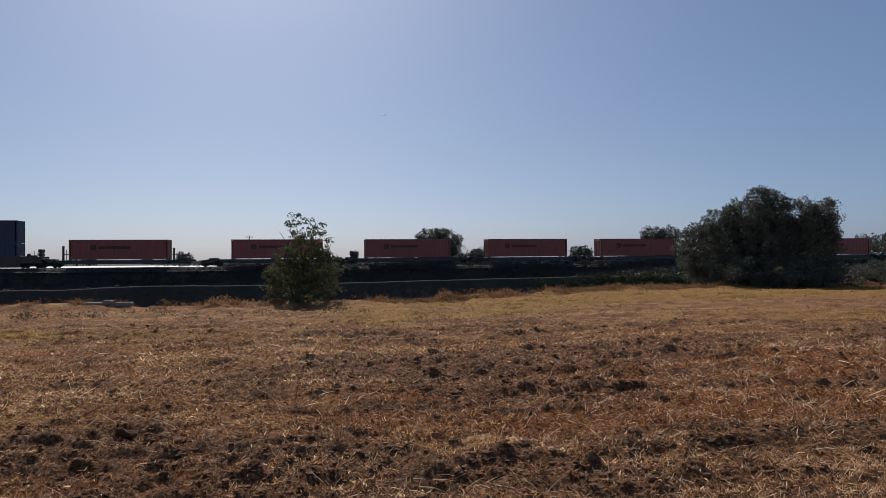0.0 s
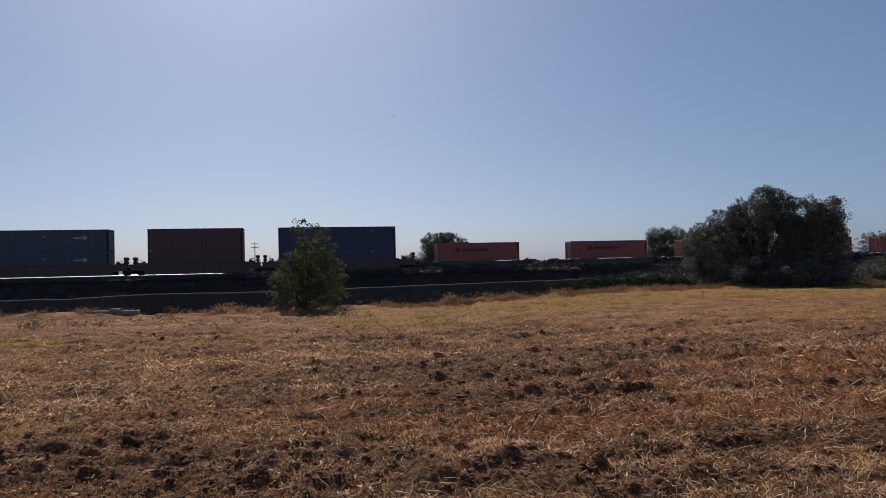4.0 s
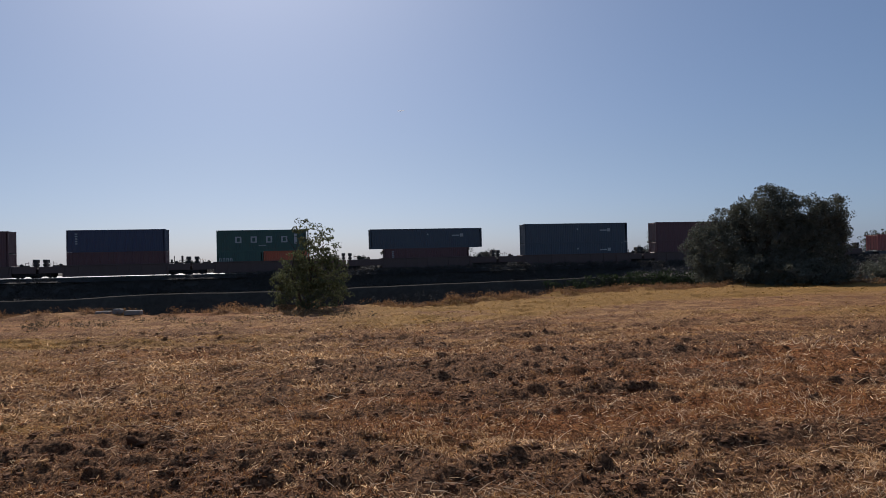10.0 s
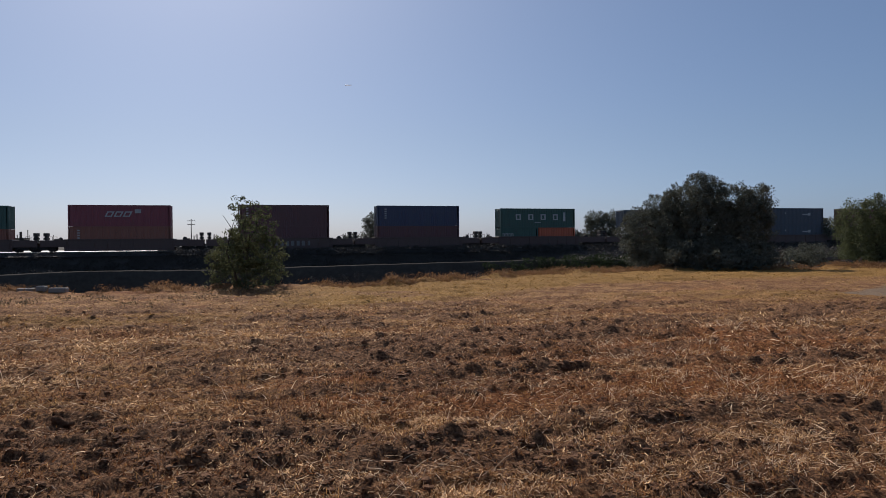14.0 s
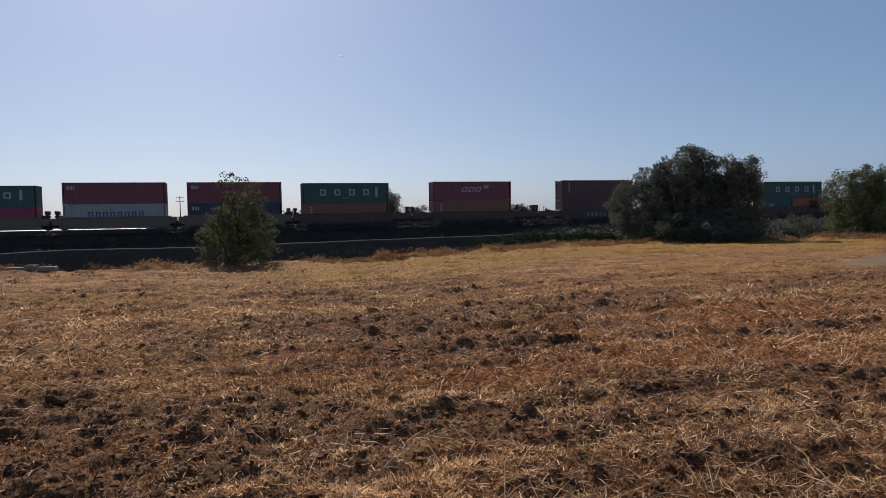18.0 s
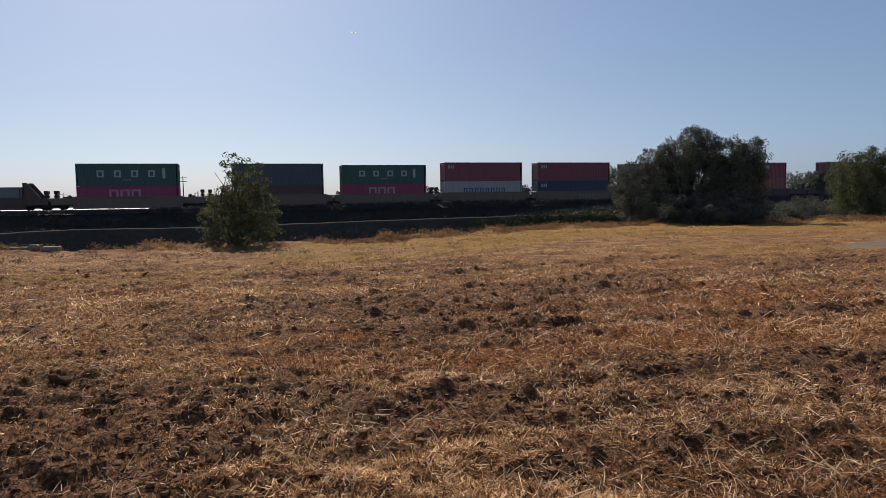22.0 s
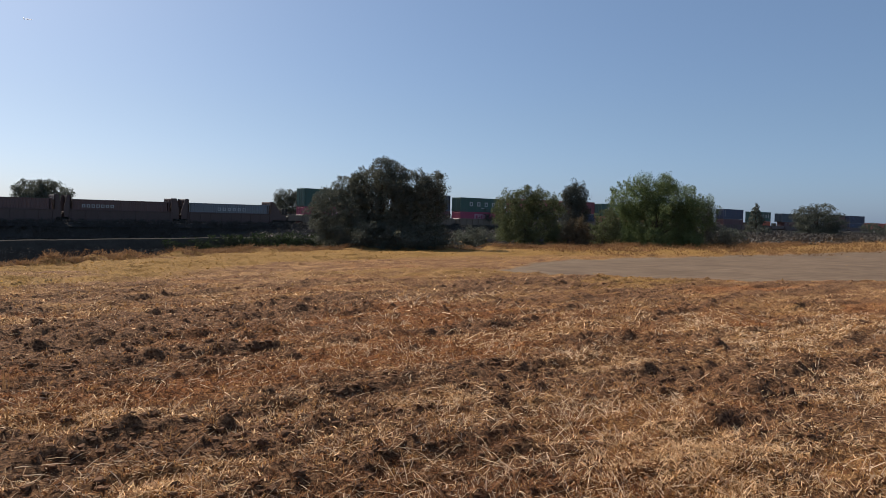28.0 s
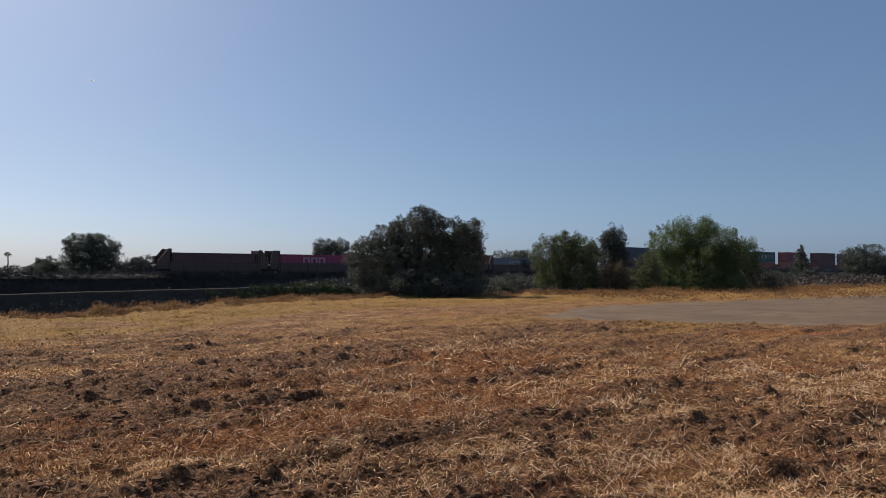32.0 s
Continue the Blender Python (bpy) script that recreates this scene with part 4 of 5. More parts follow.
def plant(name, x, y, base, lobes, leaf, label, category, clumps=220, per=26, spread=0.42, size=0.11, trunk=0.22, limbs=7, seed=1, hang=0.0, stems=1, group="", reach=0.8, squash=0.85):
    """A tree or shrub: tapered trunk and limbs, crown of loose leaves."""
    g = np.random.default_rng(seed)
    t = new(name)
    t.matrix_world = pose(x, y, base)
    tagged(t, label, category, group)
    bm = bmesh.new()
    top = max(l[2] for l in lobes)
    for k in range(stems):
        ox, oy = (0, 0) if stems == 1 else (g.uniform(-0.5, 0.5), g.uniform(-0.5, 0.5))
        pts = [(ox * 0.4, oy * 0.4, -0.25)] + [(ox + g.uniform(-0.12, 0.12) * i, oy + g.uniform(-0.12, 0.12) * i, top * reach * i / 4) for i in range(1, 5)]
        tube(bm, pts, [trunk * 1.25, trunk, trunk * 0.8, trunk * 0.5, trunk * 0.2], 9)
    part("trunk", bm, BARK, t)
    for k in range(limbs):
        l = lobes[k % len(lobes)]
        e = np.array(l[:3]) + g.normal(size=3) * np.array([l[3], l[3], l[4]]) * 0.22
        z0 = top * g.uniform(0.12, 0.5)
        p0, p3 = Vector((0, 0, z0)), Vector(e)
        mid1 = p0.lerp(p3, 0.4) + Vector((0, 0, 0.25))
        bm = bmesh.new()
        tube(bm, [p0, mid1, p0.lerp(p3, 0.75) + Vector((0, 0, 0.15)), p3], [trunk * 0.5, trunk * 0.34, trunk * 0.2, trunk * 0.06], 7)
        part("limb", bm, BARK, t)
    c = crown_points(g, lobes, clumps)
    sp = spread * g.uniform(0.55, 1.25, clumps)
    q = leaf_quads(c, sp, per, size, squash, seed + 50, hang)
    low = q[:, :, 2].min(1) > 0.02
    ob = mesh_part("crown", quads_mesh("crown", q[low]), leaf, t)
    tagged(ob, kind="stuff")
    return t


def plants():
    # the bush at the field's edge, with a thin upper part that leans
    BUSH = [(0.0, 0, 0.55, 1.3, 0.65), (-0.35, 0, 1.2, 1.0, 0.6), (0.45, 0, 1.3, 0.9, 0.6), (0.1, 0, 1.9, 0.75, 0.5), (-0.55, 0, 1.75, 0.4, 0.35), (0.75, 0.1, 1.9, 0.35, 0.4), (0.3, 0, 2.4, 0.5, 0.35), (-0.1, 0, 2.65, 0.3, 0.35), (-0.22, 0, 3.05, 0.22, 0.25), (-0.3, 0, 3.32, 0.1, 0.1), (0.25, 0, 2.95, 0.2, 0.2), (0.6, 0, 2.7, 0.25, 0.22), (0.95, 0, 2.45, 0.16, 0.2), (1.2, 0, 1.75, 0.14, 0.2), (-0.5, 0, 2.95, 0.1, 0.08), (-1.15, 0, 1.0, 0.3, 0.35)]
    plant("bush", -5.06, 24.3, -0.05, BUSH,
          BUSH_LEAF, "ragged olive-green bush with a thin leaning top", "bush", 620, 24, 0.15, 0.042, 0.03, 13, 3, stems=3, reach=0.8)
    # the broad dark oak
    plant("oak_tree", 16.35, 36.6, -0.6, [(-2.0, 0.6, 2.2, 1.9, 1.7), (0.3, 0.3, 2.6, 2.4, 2.2), (2.3, -0.6, 2.5, 1.7, 2.1), (-0.3, 0, 4.2, 1.4, 1.0), (0.3, 0, 5.15, 0.7, 0.72), (0.95, -0.2, 5.0, 0.7, 0.68), (1.8, -0.4, 4.35, 1.1, 0.8), (3.0, -1.1, 4.3, 0.75, 0.85), (2.7, -1, 3.4, 1.1, 1.2), (-2.7, 0.8, 3.1, 1.0, 0.9), (-1.7, 0.5, 3.95, 0.8, 0.7), (-0.95, 0.3, 4.7, 0.55, 0.5), (0, -0.5, 1.2, 3.3, 1.1), (0.8, -0.3, 1.0, 3.2, 1.0)],
          OAK_LEAF, "broad dark evergreen oak with a dense uneven crown", "tree", 2300, 64, 0.34, 0.056, 0.30, 12, 8)
    far = [
        ("far_oak", -1.25, 122, 0.3, [(0, 0, 1.5, 4.4, 1.5), (0, 0, 3.2, 4.0, 2.2), (-1.4, 0, 4.9, 2.8, 1.5), (1.6, 0, 4.5, 2.6, 1.8), (0.2, 0, 5.8, 1.5, 0.8)], OAK_LEAF, "round dark tree beyond the railway", 800, 56, 0.6, 0.10),
        ("far_oak", 40.7, 131.8, 0.3, [(0, 0, 1.6, 4.0, 1.6), (0, 0, 3.6, 3.6, 2.4), (-1.4, 0, 5.4, 2.2, 1.6), (1.8, 0, 5.6, 2.0, 1.4)], OAK_LEAF, "tall dark tree beyond the railway", 700, 56, 0.6, 0.10),
        ("far_oak", 74.5, 117, 0.3, [(0, 0, 2.6, 3.0, 2.0), (1.5, 0, 3.8, 2.0, 1.2)], OAK_LEAF, "dark tree beyond the railway", 200, 24, 0.6, 0.17),
    ]
    far.append(("far_oak", 5.4, 117, 0.3, [(0, 0, 1.1, 2.8, 1.1), (0.6, 0, 2.1, 1.9, 1.0), (-1.2, 0, 1.7, 1.4, 0.9)], GREY_LEAF, "low spreading bush beyond the railway", 220, 40, 0.5, 0.10))
    far.append(("far_oak", -7.6, 123, 0.3, [(0, 0, 1.0, 2.6, 1.0), (0.9, 0, 1.9, 1.5, 0.9)], OAK_LEAF, "low dark bush beyond the railway", 180, 40, 0.5, 0.10))
    for nm, x, y, b, lobes, mat, label, n, per, sp, size in far:
        plant(nm, x, y, b, lobes, mat, label, "tree", n, per, sp, size, 0.3, 6, int(abs(x * 10)) + 5, group="trees beyond the railway")
    small = [(-92, 243, 4.3, 6.5), (-104, 240, 3.6, 4.5), (-41, 236.5, 5.0, 3.2), (-31.6, 238, 4.4, 3.0), (11, 239.7, 4.6, 4.2), (47.3, 235.3, 4.9, 6.0), (38, 196.4, 4.8, 6), (104, 170.7, 7.0, 9.5), (122, 160, 6.4, 8),
             (56, 205, 4.6, 6), (-60, 244, 3.8, 4.5), (-122, 236, 3.8, 5.5), (-145, 225, 4.2, 6), (-16, 250, 4.2, 5), (76, 190, 5.0, 7), (90, 178, 5.6, 6)]
    for i, (x, y, h, w) in enumerate(small):
        plant("distant_tree", x, y, 0.35, [(0, 0, h * 0.25, w * 0.5, h * 0.25), (0, 0, h * 0.5, w * 0.42, h * 0.36), (-w * 0.22, 0, h * 0.7, w * 0.25, h * 0.26), (w * 0.2, 0, h * 0.66, w * 0.28, h * 0.28)],
              OAK_LEAF if i % 3 else GREY_LEAF, "small hazy tree on the far skyline", "tree", 190, 40, 0.55, 0.13, 0.22, 4, 100 + i, group="trees on the skyline")
    # the clump to the right of the oak
    plant("shrub", 29.7, 40.1, -0.6, [(0, 0, 1.7, 2.4, 1.8), (-0.8, 0.5, 3.2, 1.6, 1.3), (1.0, -0.6, 3.5, 1.4, 1.1), (0.2, 0, 4.3, 0.9, 0.6), (0, -0.4, 0.8, 2.6, 0.8)], SHRUB_LEAF, "rounded olive-green shrub at the field's edge", "shrub", 900, 56, 0.32, 0.055, 0.12, 9, 21, stems=3, squash=1.1)
    plant("grey_tree", 36.1, 42.8, -0.5, [(0, 0, 2.6, 1.2, 1.6), (0.1, 0, 4.2, 0.9, 0.8), (-0.5, 0, 4.4, 0.6, 0.7), (0.6, 0, 4.7, 0.5, 0.6), (0.1, 0, 5.2, 0.3, 0.3)], GREY_LEAF, "thin grey-green tree behind the shrubs", "tree", 520, 44, 0.28, 0.05, 0.10, 9, 22, squash=1.3)
    plant("willow", 40.5, 38.4, -0.6, [(0, 0, 2.3, 3.0, 2.2), (-1.2, 1.0, 4.1, 2.0, 1.5), (1.1, -0.8, 4.0, 1.9, 1.5), (2.4, -1.8, 3.2, 1.5, 1.4), (-0.8, 0.6, 5.2, 1.1, 0.9), (0.7, -0.3, 5.3, 1.0, 0.7), (0, -0.4, 1.0, 3.4, 1.0)], WILLOW_LEAF, "bright green willow with feathery upright shoots", "tree", 1500, 64, 0.32, 0.055, 0.14, 12, 23, stems=3, hang=-0.9, squash=1.5)
    plant("shrub", 35.6, 38.9, -0.5, [(0, 0, 1.3, 1.3, 1.2), (0.5, 0, 2.4, 0.9, 0.9), (-0.4, 0, 0.8, 1.2, 0.7)], SHRUB_LEAF, "low olive shrub between taller ones", "shrub", 260, 50, 0.28, 0.055, 0.07, 6, 24, stems=3)
    plant("dry_shrub", 31.3, 37.0, -0.4, [(0, 0, 0.9, 1.15, 0.95), (0.1, 0, 1.8, 0.85, 0.7), (0.9, 0.2, 1.0, 0.8, 0.8)], DRY_LEAF, "withered brown shrub at the field's edge", "shrub", 280, 48, 0.24, 0.045, 0.05, 7, 25, stems=4)
    plant("shrub", 45.7, 37.4, -0.4, [(0, 0, 1.2, 1.5, 1.0), (1.5, -0.6, 0.9, 1.3, 0.8), (-0.8, 0, 1.9, 0.8, 0.7)], GREY_LEAF, "grey-green brush beside the willow", "shrub", 260, 44, 0.3, 0.055, 0.06, 6, 26, stems=3)
    plant("shrub", 23.5, 39.2, -1.2, [(0, 0, 1.0, 1.6, 1.0), (1.8, 0.5, 1.2, 1.2, 1.0), (0.8, 0, 1.9, 0.9, 0.7)], OAK_LEAF, "dark low brush beside the oak", "shrub", 260, 44, 0.3, 0.055, 0.06, 6, 27, stems=3)
    plant("conifer", 137, 100.4, -0.3, [(0, 0, 1.8, 2.2, 1.6), (0, 0, 3.6, 1.7, 1.2), (0, 0, 5.2, 1.0, 1.0), (0, 0, 6.5, 0.5, 0.7), (0, 0, 7.1, 0.2, 0.4)], OAK_LEAF, "dark pointed conifer in front of the railway", "tree", 220, 22, 0.4, 0.16, 0.2, 5, 28)
    plant("far_oak", 144, 90.6, -0.3, [(0, 0, 1.2, 4.4, 1.4), (0, 0, 3.2, 4.6, 2.6), (-2.0, 1.2, 4.6, 2.6, 2.0), (1.0, -0.6, 5.8, 2.6, 1.6), (3.2, -1.9, 3.4, 2.6, 2.2)], OAK_LEAF, "large dark tree on the near side of the railway", "tree", 560, 40, 0.7, 0.13, 0.35, 7, 29)
    for i, (x, y, h, w) in enumerate([(160, 84, 3.4, 5), (176, 82, 4.2, 6), (196, 84, 5.0, 7), (227, 125, 4.6, 7), (128, 92, 2.0, 3.5), (110, 86, 1.6, 3)]):
        plant("roadside_shrub", x, y, -0.3, [(0, 0, h * 0.45, w * 0.45, h * 0.4), (w * 0.2, 0, h * 0.65, w * 0.25, h * 0.3)], OAK_LEAF if i % 2 else GREY_LEAF, "dusty shrub along the far edge of the field", "shrub", 110, 22, 0.5, 0.18, 0.15, 4, 140 + i, group="far shrubs")


plants()


# ---- poles and posts on the skyline ----
def utility_pole(x, y, h):
    p = tagged(new("utility_pole"), "distant wooden utility pole with crossarms", "utility pole")
    p.matrix_world = pose(x, y, 0.3, 0, 0, 15)
    bm = bmesh.new()
    part("pole", tube(bm, [(0, 0, -0.3), (0, 0, h)], [0.2, 0.13], 8), POLE_WOOD, p)
    for z in (h - 0.6, h - 1.9):
        a = part("crossarm", box(bmesh.new(), -1.3, 1.3, -0.07, 0.07, z - 0.08, z + 0.08, 0.01), POLE_WOOD, p)
        for k in (-1.1, -0.5, 0.5, 1.1):
            part("insulator", tube(bmesh.new(), [(k, 0, z + 0.08), (k, 0, z + 0.3)], [0.06, 0.05], 6), CONCRETE, a)


utility_pole(-71.2, 250.1, 10.2)


def palm(x, y, h):
    p = tagged(new("palm_tree"), "slender distant fan palm on the skyline", "tree")
    p.matrix_world = pose(x, y, 0.3)
    part("trunk", tube(bmesh.new(), [(0, 0, -0.3), (0.1, 0, h * 0.5), (0, 0, h)], [0.22, 0.18, 0.15], 8), BARK, p)
    g = np.random.default_rng(4)
    for k in range(16):
        a, e = g.uniform(0, 6.28), g.uniform(-0.6, 1.2)
        v = Vector((math.cos(a) * math.cos(e), math.sin(a) * math.cos(e), math.sin(e)))
        w = v.cross(Vector((0.1, 0.2, 1))).normalized()
        bm = bmesh.new()
        o = Vector((0, 0, h))
        c = [o, o + v * 0.9 + w * 0.28, o + v * 1.35 - Vector((0, 0, 0.25)), o + v * 0.9 - w * 0.28]
        bm.faces.new([bm.verts.new(q) for q in c])
        part("frond", bm, OAK_LEAF, p)


palm(-25.3, 248.7, 5.0)
palm(-60, 262, 4.6)


def post_rack(x, y):
    p = tagged(new("post_rack"), "row of distant upright posts and pipes", "posts")
    p.matrix_world = pose(x, y, 0.3, 0, 0, 25)
    g = np.random.default_rng(int(abs(x)))
    for k in range(11):
        h = g.uniform(3.2, 5.2)
        part("post", tube(bmesh.new(), [(k * 0.75 - 4, 0, -0.3), (k * 0.75 - 4, 0, h)], [0.1, 0.1] if k % 4 else [0.3, 0.3], 6), POLE_WOOD, p)
    part("beam", box(bmesh.new(), -4.2, 4, -0.08, 0.08, 3.0, 3.2), POLE_WOOD, p)


post_rack(-93.5, 176.8)
post_rack(-82.5, 204)


# ---- concrete slab at the field's edge ----
def slab():
    c = tagged(new("concrete_slab"), "weathered concrete slab and block lying in the grass", "concrete slab")
    c.matrix_world = pose(-11.1, 22.7, ground_at(-11.1, 22.7), 0, 0, 4)
    for x0, x1, y0, y1, z1 in ((-0.7, -0.25, -0.15, 0.15, 0.035), (0.22, 0.75, -0.12, 0.15, 0.03)):
        part("slab_piece", box(bmesh.new(), x0, x1, y0, y1, -0.12, z1, 0.02), CONCRETE, c)
    part("block", box(bmesh.new(), -0.15, 0.13, -0.13, 0.13, -0.12, 0.1, 0.03), CONCRETE, c)


slab()


# ---- an aircraft high in the sky ----
def airliner():
    a = tagged(new("airliner"), "tiny pale airliner high in the sky", "aircraft")
    # mostly translucent white: a backlit glow put into the skin
    white = leaf_material("aircraft_backlit_white", (0.85, 0.86, 0.88), (0.9, 0.9, 0.92), 0.85)
    part("fuselage", tube(bmesh.new(), [(-14, 0, 0.3), (-11, 0, 0), (0, 0, 0), (12, 0, 0), (15, 0, -0.4)], [0.5, 1.5, 1.7, 1.6, 0.4], 12), white, a)
    for y in (-1, 1):
        bm = bmesh.new()
        f0 = [bm.verts.new(v) for v in ((2.5, 0, -0.6), (-2.5, y * 13, 0.4), (-4.2, y * 13, 0.4), (-2.5, 0, -0.6))]
        f1 = [bm.verts.new(v.co + Vector((0, 0, 0.3))) for v in f0]
        bm.faces.new(f0)
        bm.faces.new(f1[::-1])
        for i in range(4):
            bm.faces.new((f0[i], f0[(i + 1) % 4], f1[(i + 1) % 4], f1[i]))
        w = part("wing", bm, white, a)
        part("engine", tube(bmesh.new(), [(0.5, y * 4.6, -1.5), (-2.4, y * 4.6, -1.5)], [0.9, 0.6], 10), white, w)
    part("tail_fin", box(bmesh.new(), -13.5, -10.8, -0.15, 0.15, 0.8, 5.2), white, a)
    part("tailplane", box(bmesh.new(), -13.5, -11.5, -5, 5, 0.5, 0.75), white, a)
    return a


PLANE = airliner()


# ---- hedge, weeds, straw and clods ----
def stuff(name, quads, material, label, category):
    ob = tagged(new(name, quads_mesh(name, quads)), label, category, kind="stuff")
    ob.data.materials.append(material)
    return ob


def hedge():
    g = np.random.default_rng(61)
    n = 1500
    s = g.uniform(15, 33, n)
    keep = g.random(n) < 0.55 + 0.45 * np.clip((s - 18) / 3, 0, 1)
    s = s[keep]
    q = 43.6 + g.normal(size=len(s)) * 0.55
    top = np.interp(s, (15, 18, 20, 33), (0.15, 0.35, 0.55, 0.5)) + 0.25 * (fbm(s * 0.8, s * 0, 3, 3) - 0.5)
    z = g.uniform(-1.6, 0, len(s)) + top
    c = np.stack([ALONG.x * s + AWAY.x * q, ALONG.y * s + AWAY.y * q, z], -1)
    stuff("hedge", leaf_quads(c, np.full(len(c), 0.26), 16, 0.07, 0.8, 62), HEDGE_LEAF, "low green hedge along the levee", "hedge")
    s = g.uniform(-4, 16, 420)
    q = 42.6 + g.normal(size=len(s)) * 0.4
    c = np.stack([ALONG.x * s + AWAY.x * q, ALONG.y * s + AWAY.y * q, -1.5 + g.uniform(0, 1.2, len(s)) * np.clip((s + 4) / 10, 0.15, 1)], -1)
    stuff("bank_weeds", leaf_quads(c, np.full(len(c), 0.22), 20, 0.045, 0.9, 63), SCRUB_LEAF, "dark weeds on the levee's bank", "weeds")
    s = 26 + 264 * g.random(8500) ** 1.4
    q = g.uniform(30, 95, len(s))
    x, y = ALONG.x * s + AWAY.x * q, ALONG.y * s + AWAY.y * q
    c = np.stack([x, y, ground_z(x, y) + g.uniform(0, 0.45, len(s))], -1)[(y > edge_y(x) + 1.2)]
    stuff("far_scrub", leaf_quads(c, np.full(len(c), 0.75), 14, 0.17, 0.7, 66), SCRUB_LEAF, "dark scrub between the far field and the railway", "scrub")
    s = g.uniform(-95, 45, 3000)
    q = g.uniform(47, 94, len(s))
    s, q = s[(s > -8) | (q > 62)], q[(s > -8) | (q > 62)]
    c = np.stack([ALONG.x * s + AWAY.x * q, ALONG.y * s + AWAY.y * q, -1.9 + g.uniform(0, 0.3, len(s))], -1)
    stuff("lowland_scrub", leaf_quads(c, np.full(len(c), 0.5), 12, 0.13, 0.8, 65), SCRUB_LEAF, "dark scrub on the low ground before the railway", "scrub")
    s = np.concatenate([g.uniform(-330, 260, 6500), g.uniform(-90, 170, 9000)])
    q = TRACK_OUT + g.uniform(-5.6, -2.6, len(s)) - 0.7 * np.clip((s + 16) / 4, 0, 1) * g.random(len(s))
    lift = np.interp(q - TRACK_OUT, (-5.6, -3.9, -3.3, -2.6), (-1.8, 0.12, 0.36, 0.42)) + np.interp(s, (-14, -4, 15), (0, 0.3, 0.42))
    c = np.stack([ALONG.x * s + AWAY.x * q, ALONG.y * s + AWAY.y * q, lift + g.uniform(0, 0.35, len(s)) * (fbm(s * 0.1, q * 0, 2, 4) * 1.3)], -1)
    stuff("embankment_scrub", leaf_quads(c, np.full(len(c), 0.33), 16, 0.085, 0.8, 64), SCRUB_LEAF, "dark scrub on the railway embankment", "scrub")

    s = g.uniform(-26, 150, 2600)
    q = g.uniform(128, 150, len(s))
    c = np.stack([ALONG.x * s + AWAY.x * q, ALONG.y * s + AWAY.y * q, 0.3 + g.uniform(0, 1.25, len(s)) * (0.55 + 0.6 * fbm(s * 0.12, s * 0, 3, 6))], -1)
    stuff("skyline_scrub", leaf_quads(c, np.full(len(c), 0.6), 16, 0.16, 0.7, 67), SCRUB_LEAF, "low dark scrub along the skyline beyond the railway", "scrub")

hedge()


def blades(x, y, z, length, width, lean, seed, arch=0.35):
    """Two-piece bent stalks standing or lying at the places given: n x 4 x 3 quads."""
    g = np.random.default_rng(seed)
    n = len(x)
    a = g.uniform(0, 2 * np.pi, n)
    e = lean
    way = np.stack([np.cos(a) * np.cos(e), np.sin(a) * np.cos(e), np.sin(e)], -1)
    side = np.stack([-np.sin(a), np.cos(a), g.normal(size=n) * 0.5], -1) * (width / 2)[:, None]
    p0 = np.stack([x, y, z], -1)
    p1 = p0 + way * (length * 0.55)[:, None]
    p2 = p0 + way * length[:, None] - np.array([0, 0, 1.0]) * (length * arch * g.random(n))[:, None] * 0.4
    return np.concatenate([np.stack([p0 - side, p0 + side, p1 + side, p1 - side], 1), np.stack([p1 - side, p1 + side, p2 + side * 0.4, p2 - side * 0.4], 1)])


def chips(x, y, z, length, width, lean, seed):
    """Short flat pieces lying at the places given: n x 4 x 3 quads."""
    g = np.random.default_rng(seed)
    n = len(x)
    a = g.uniform(0, 2 * np.pi, n)
    way = np.stack([np.cos(a) * np.cos(lean), np.sin(a) * np.cos(lean), np.sin(lean)], -1) * length[:, None]
    side = np.stack([-np.sin(a), np.cos(a), g.normal(size=n) * 0.7], -1) * (width / 2)[:, None]
    p = np.stack([x, y, z], -1)
    return np.stack([p - side, p + side, p + way + side * 0.6, p + way - side * 0.6], 1)


def scatter(n, near, far, seed, power=1.0):
    """Places in the field, thinning with distance: x, y."""
    g = np.random.default_rng(seed)
    r = near * (far / near) ** (g.random(n) ** power)
    a = np.radians(g.uniform(-42, 66, n))
    return r * np.sin(a), r * np.cos(a)


def sheaves(xs, ys, m, spread, seed):
    """Places of m stalks gathered round each centre."""
    g = np.random.default_rng(seed)
    return np.repeat(xs, m) + g.normal(size=m * len(xs)) * spread, np.repeat(ys, m) + g.normal(size=m * len(xs)) * spread * 0.8


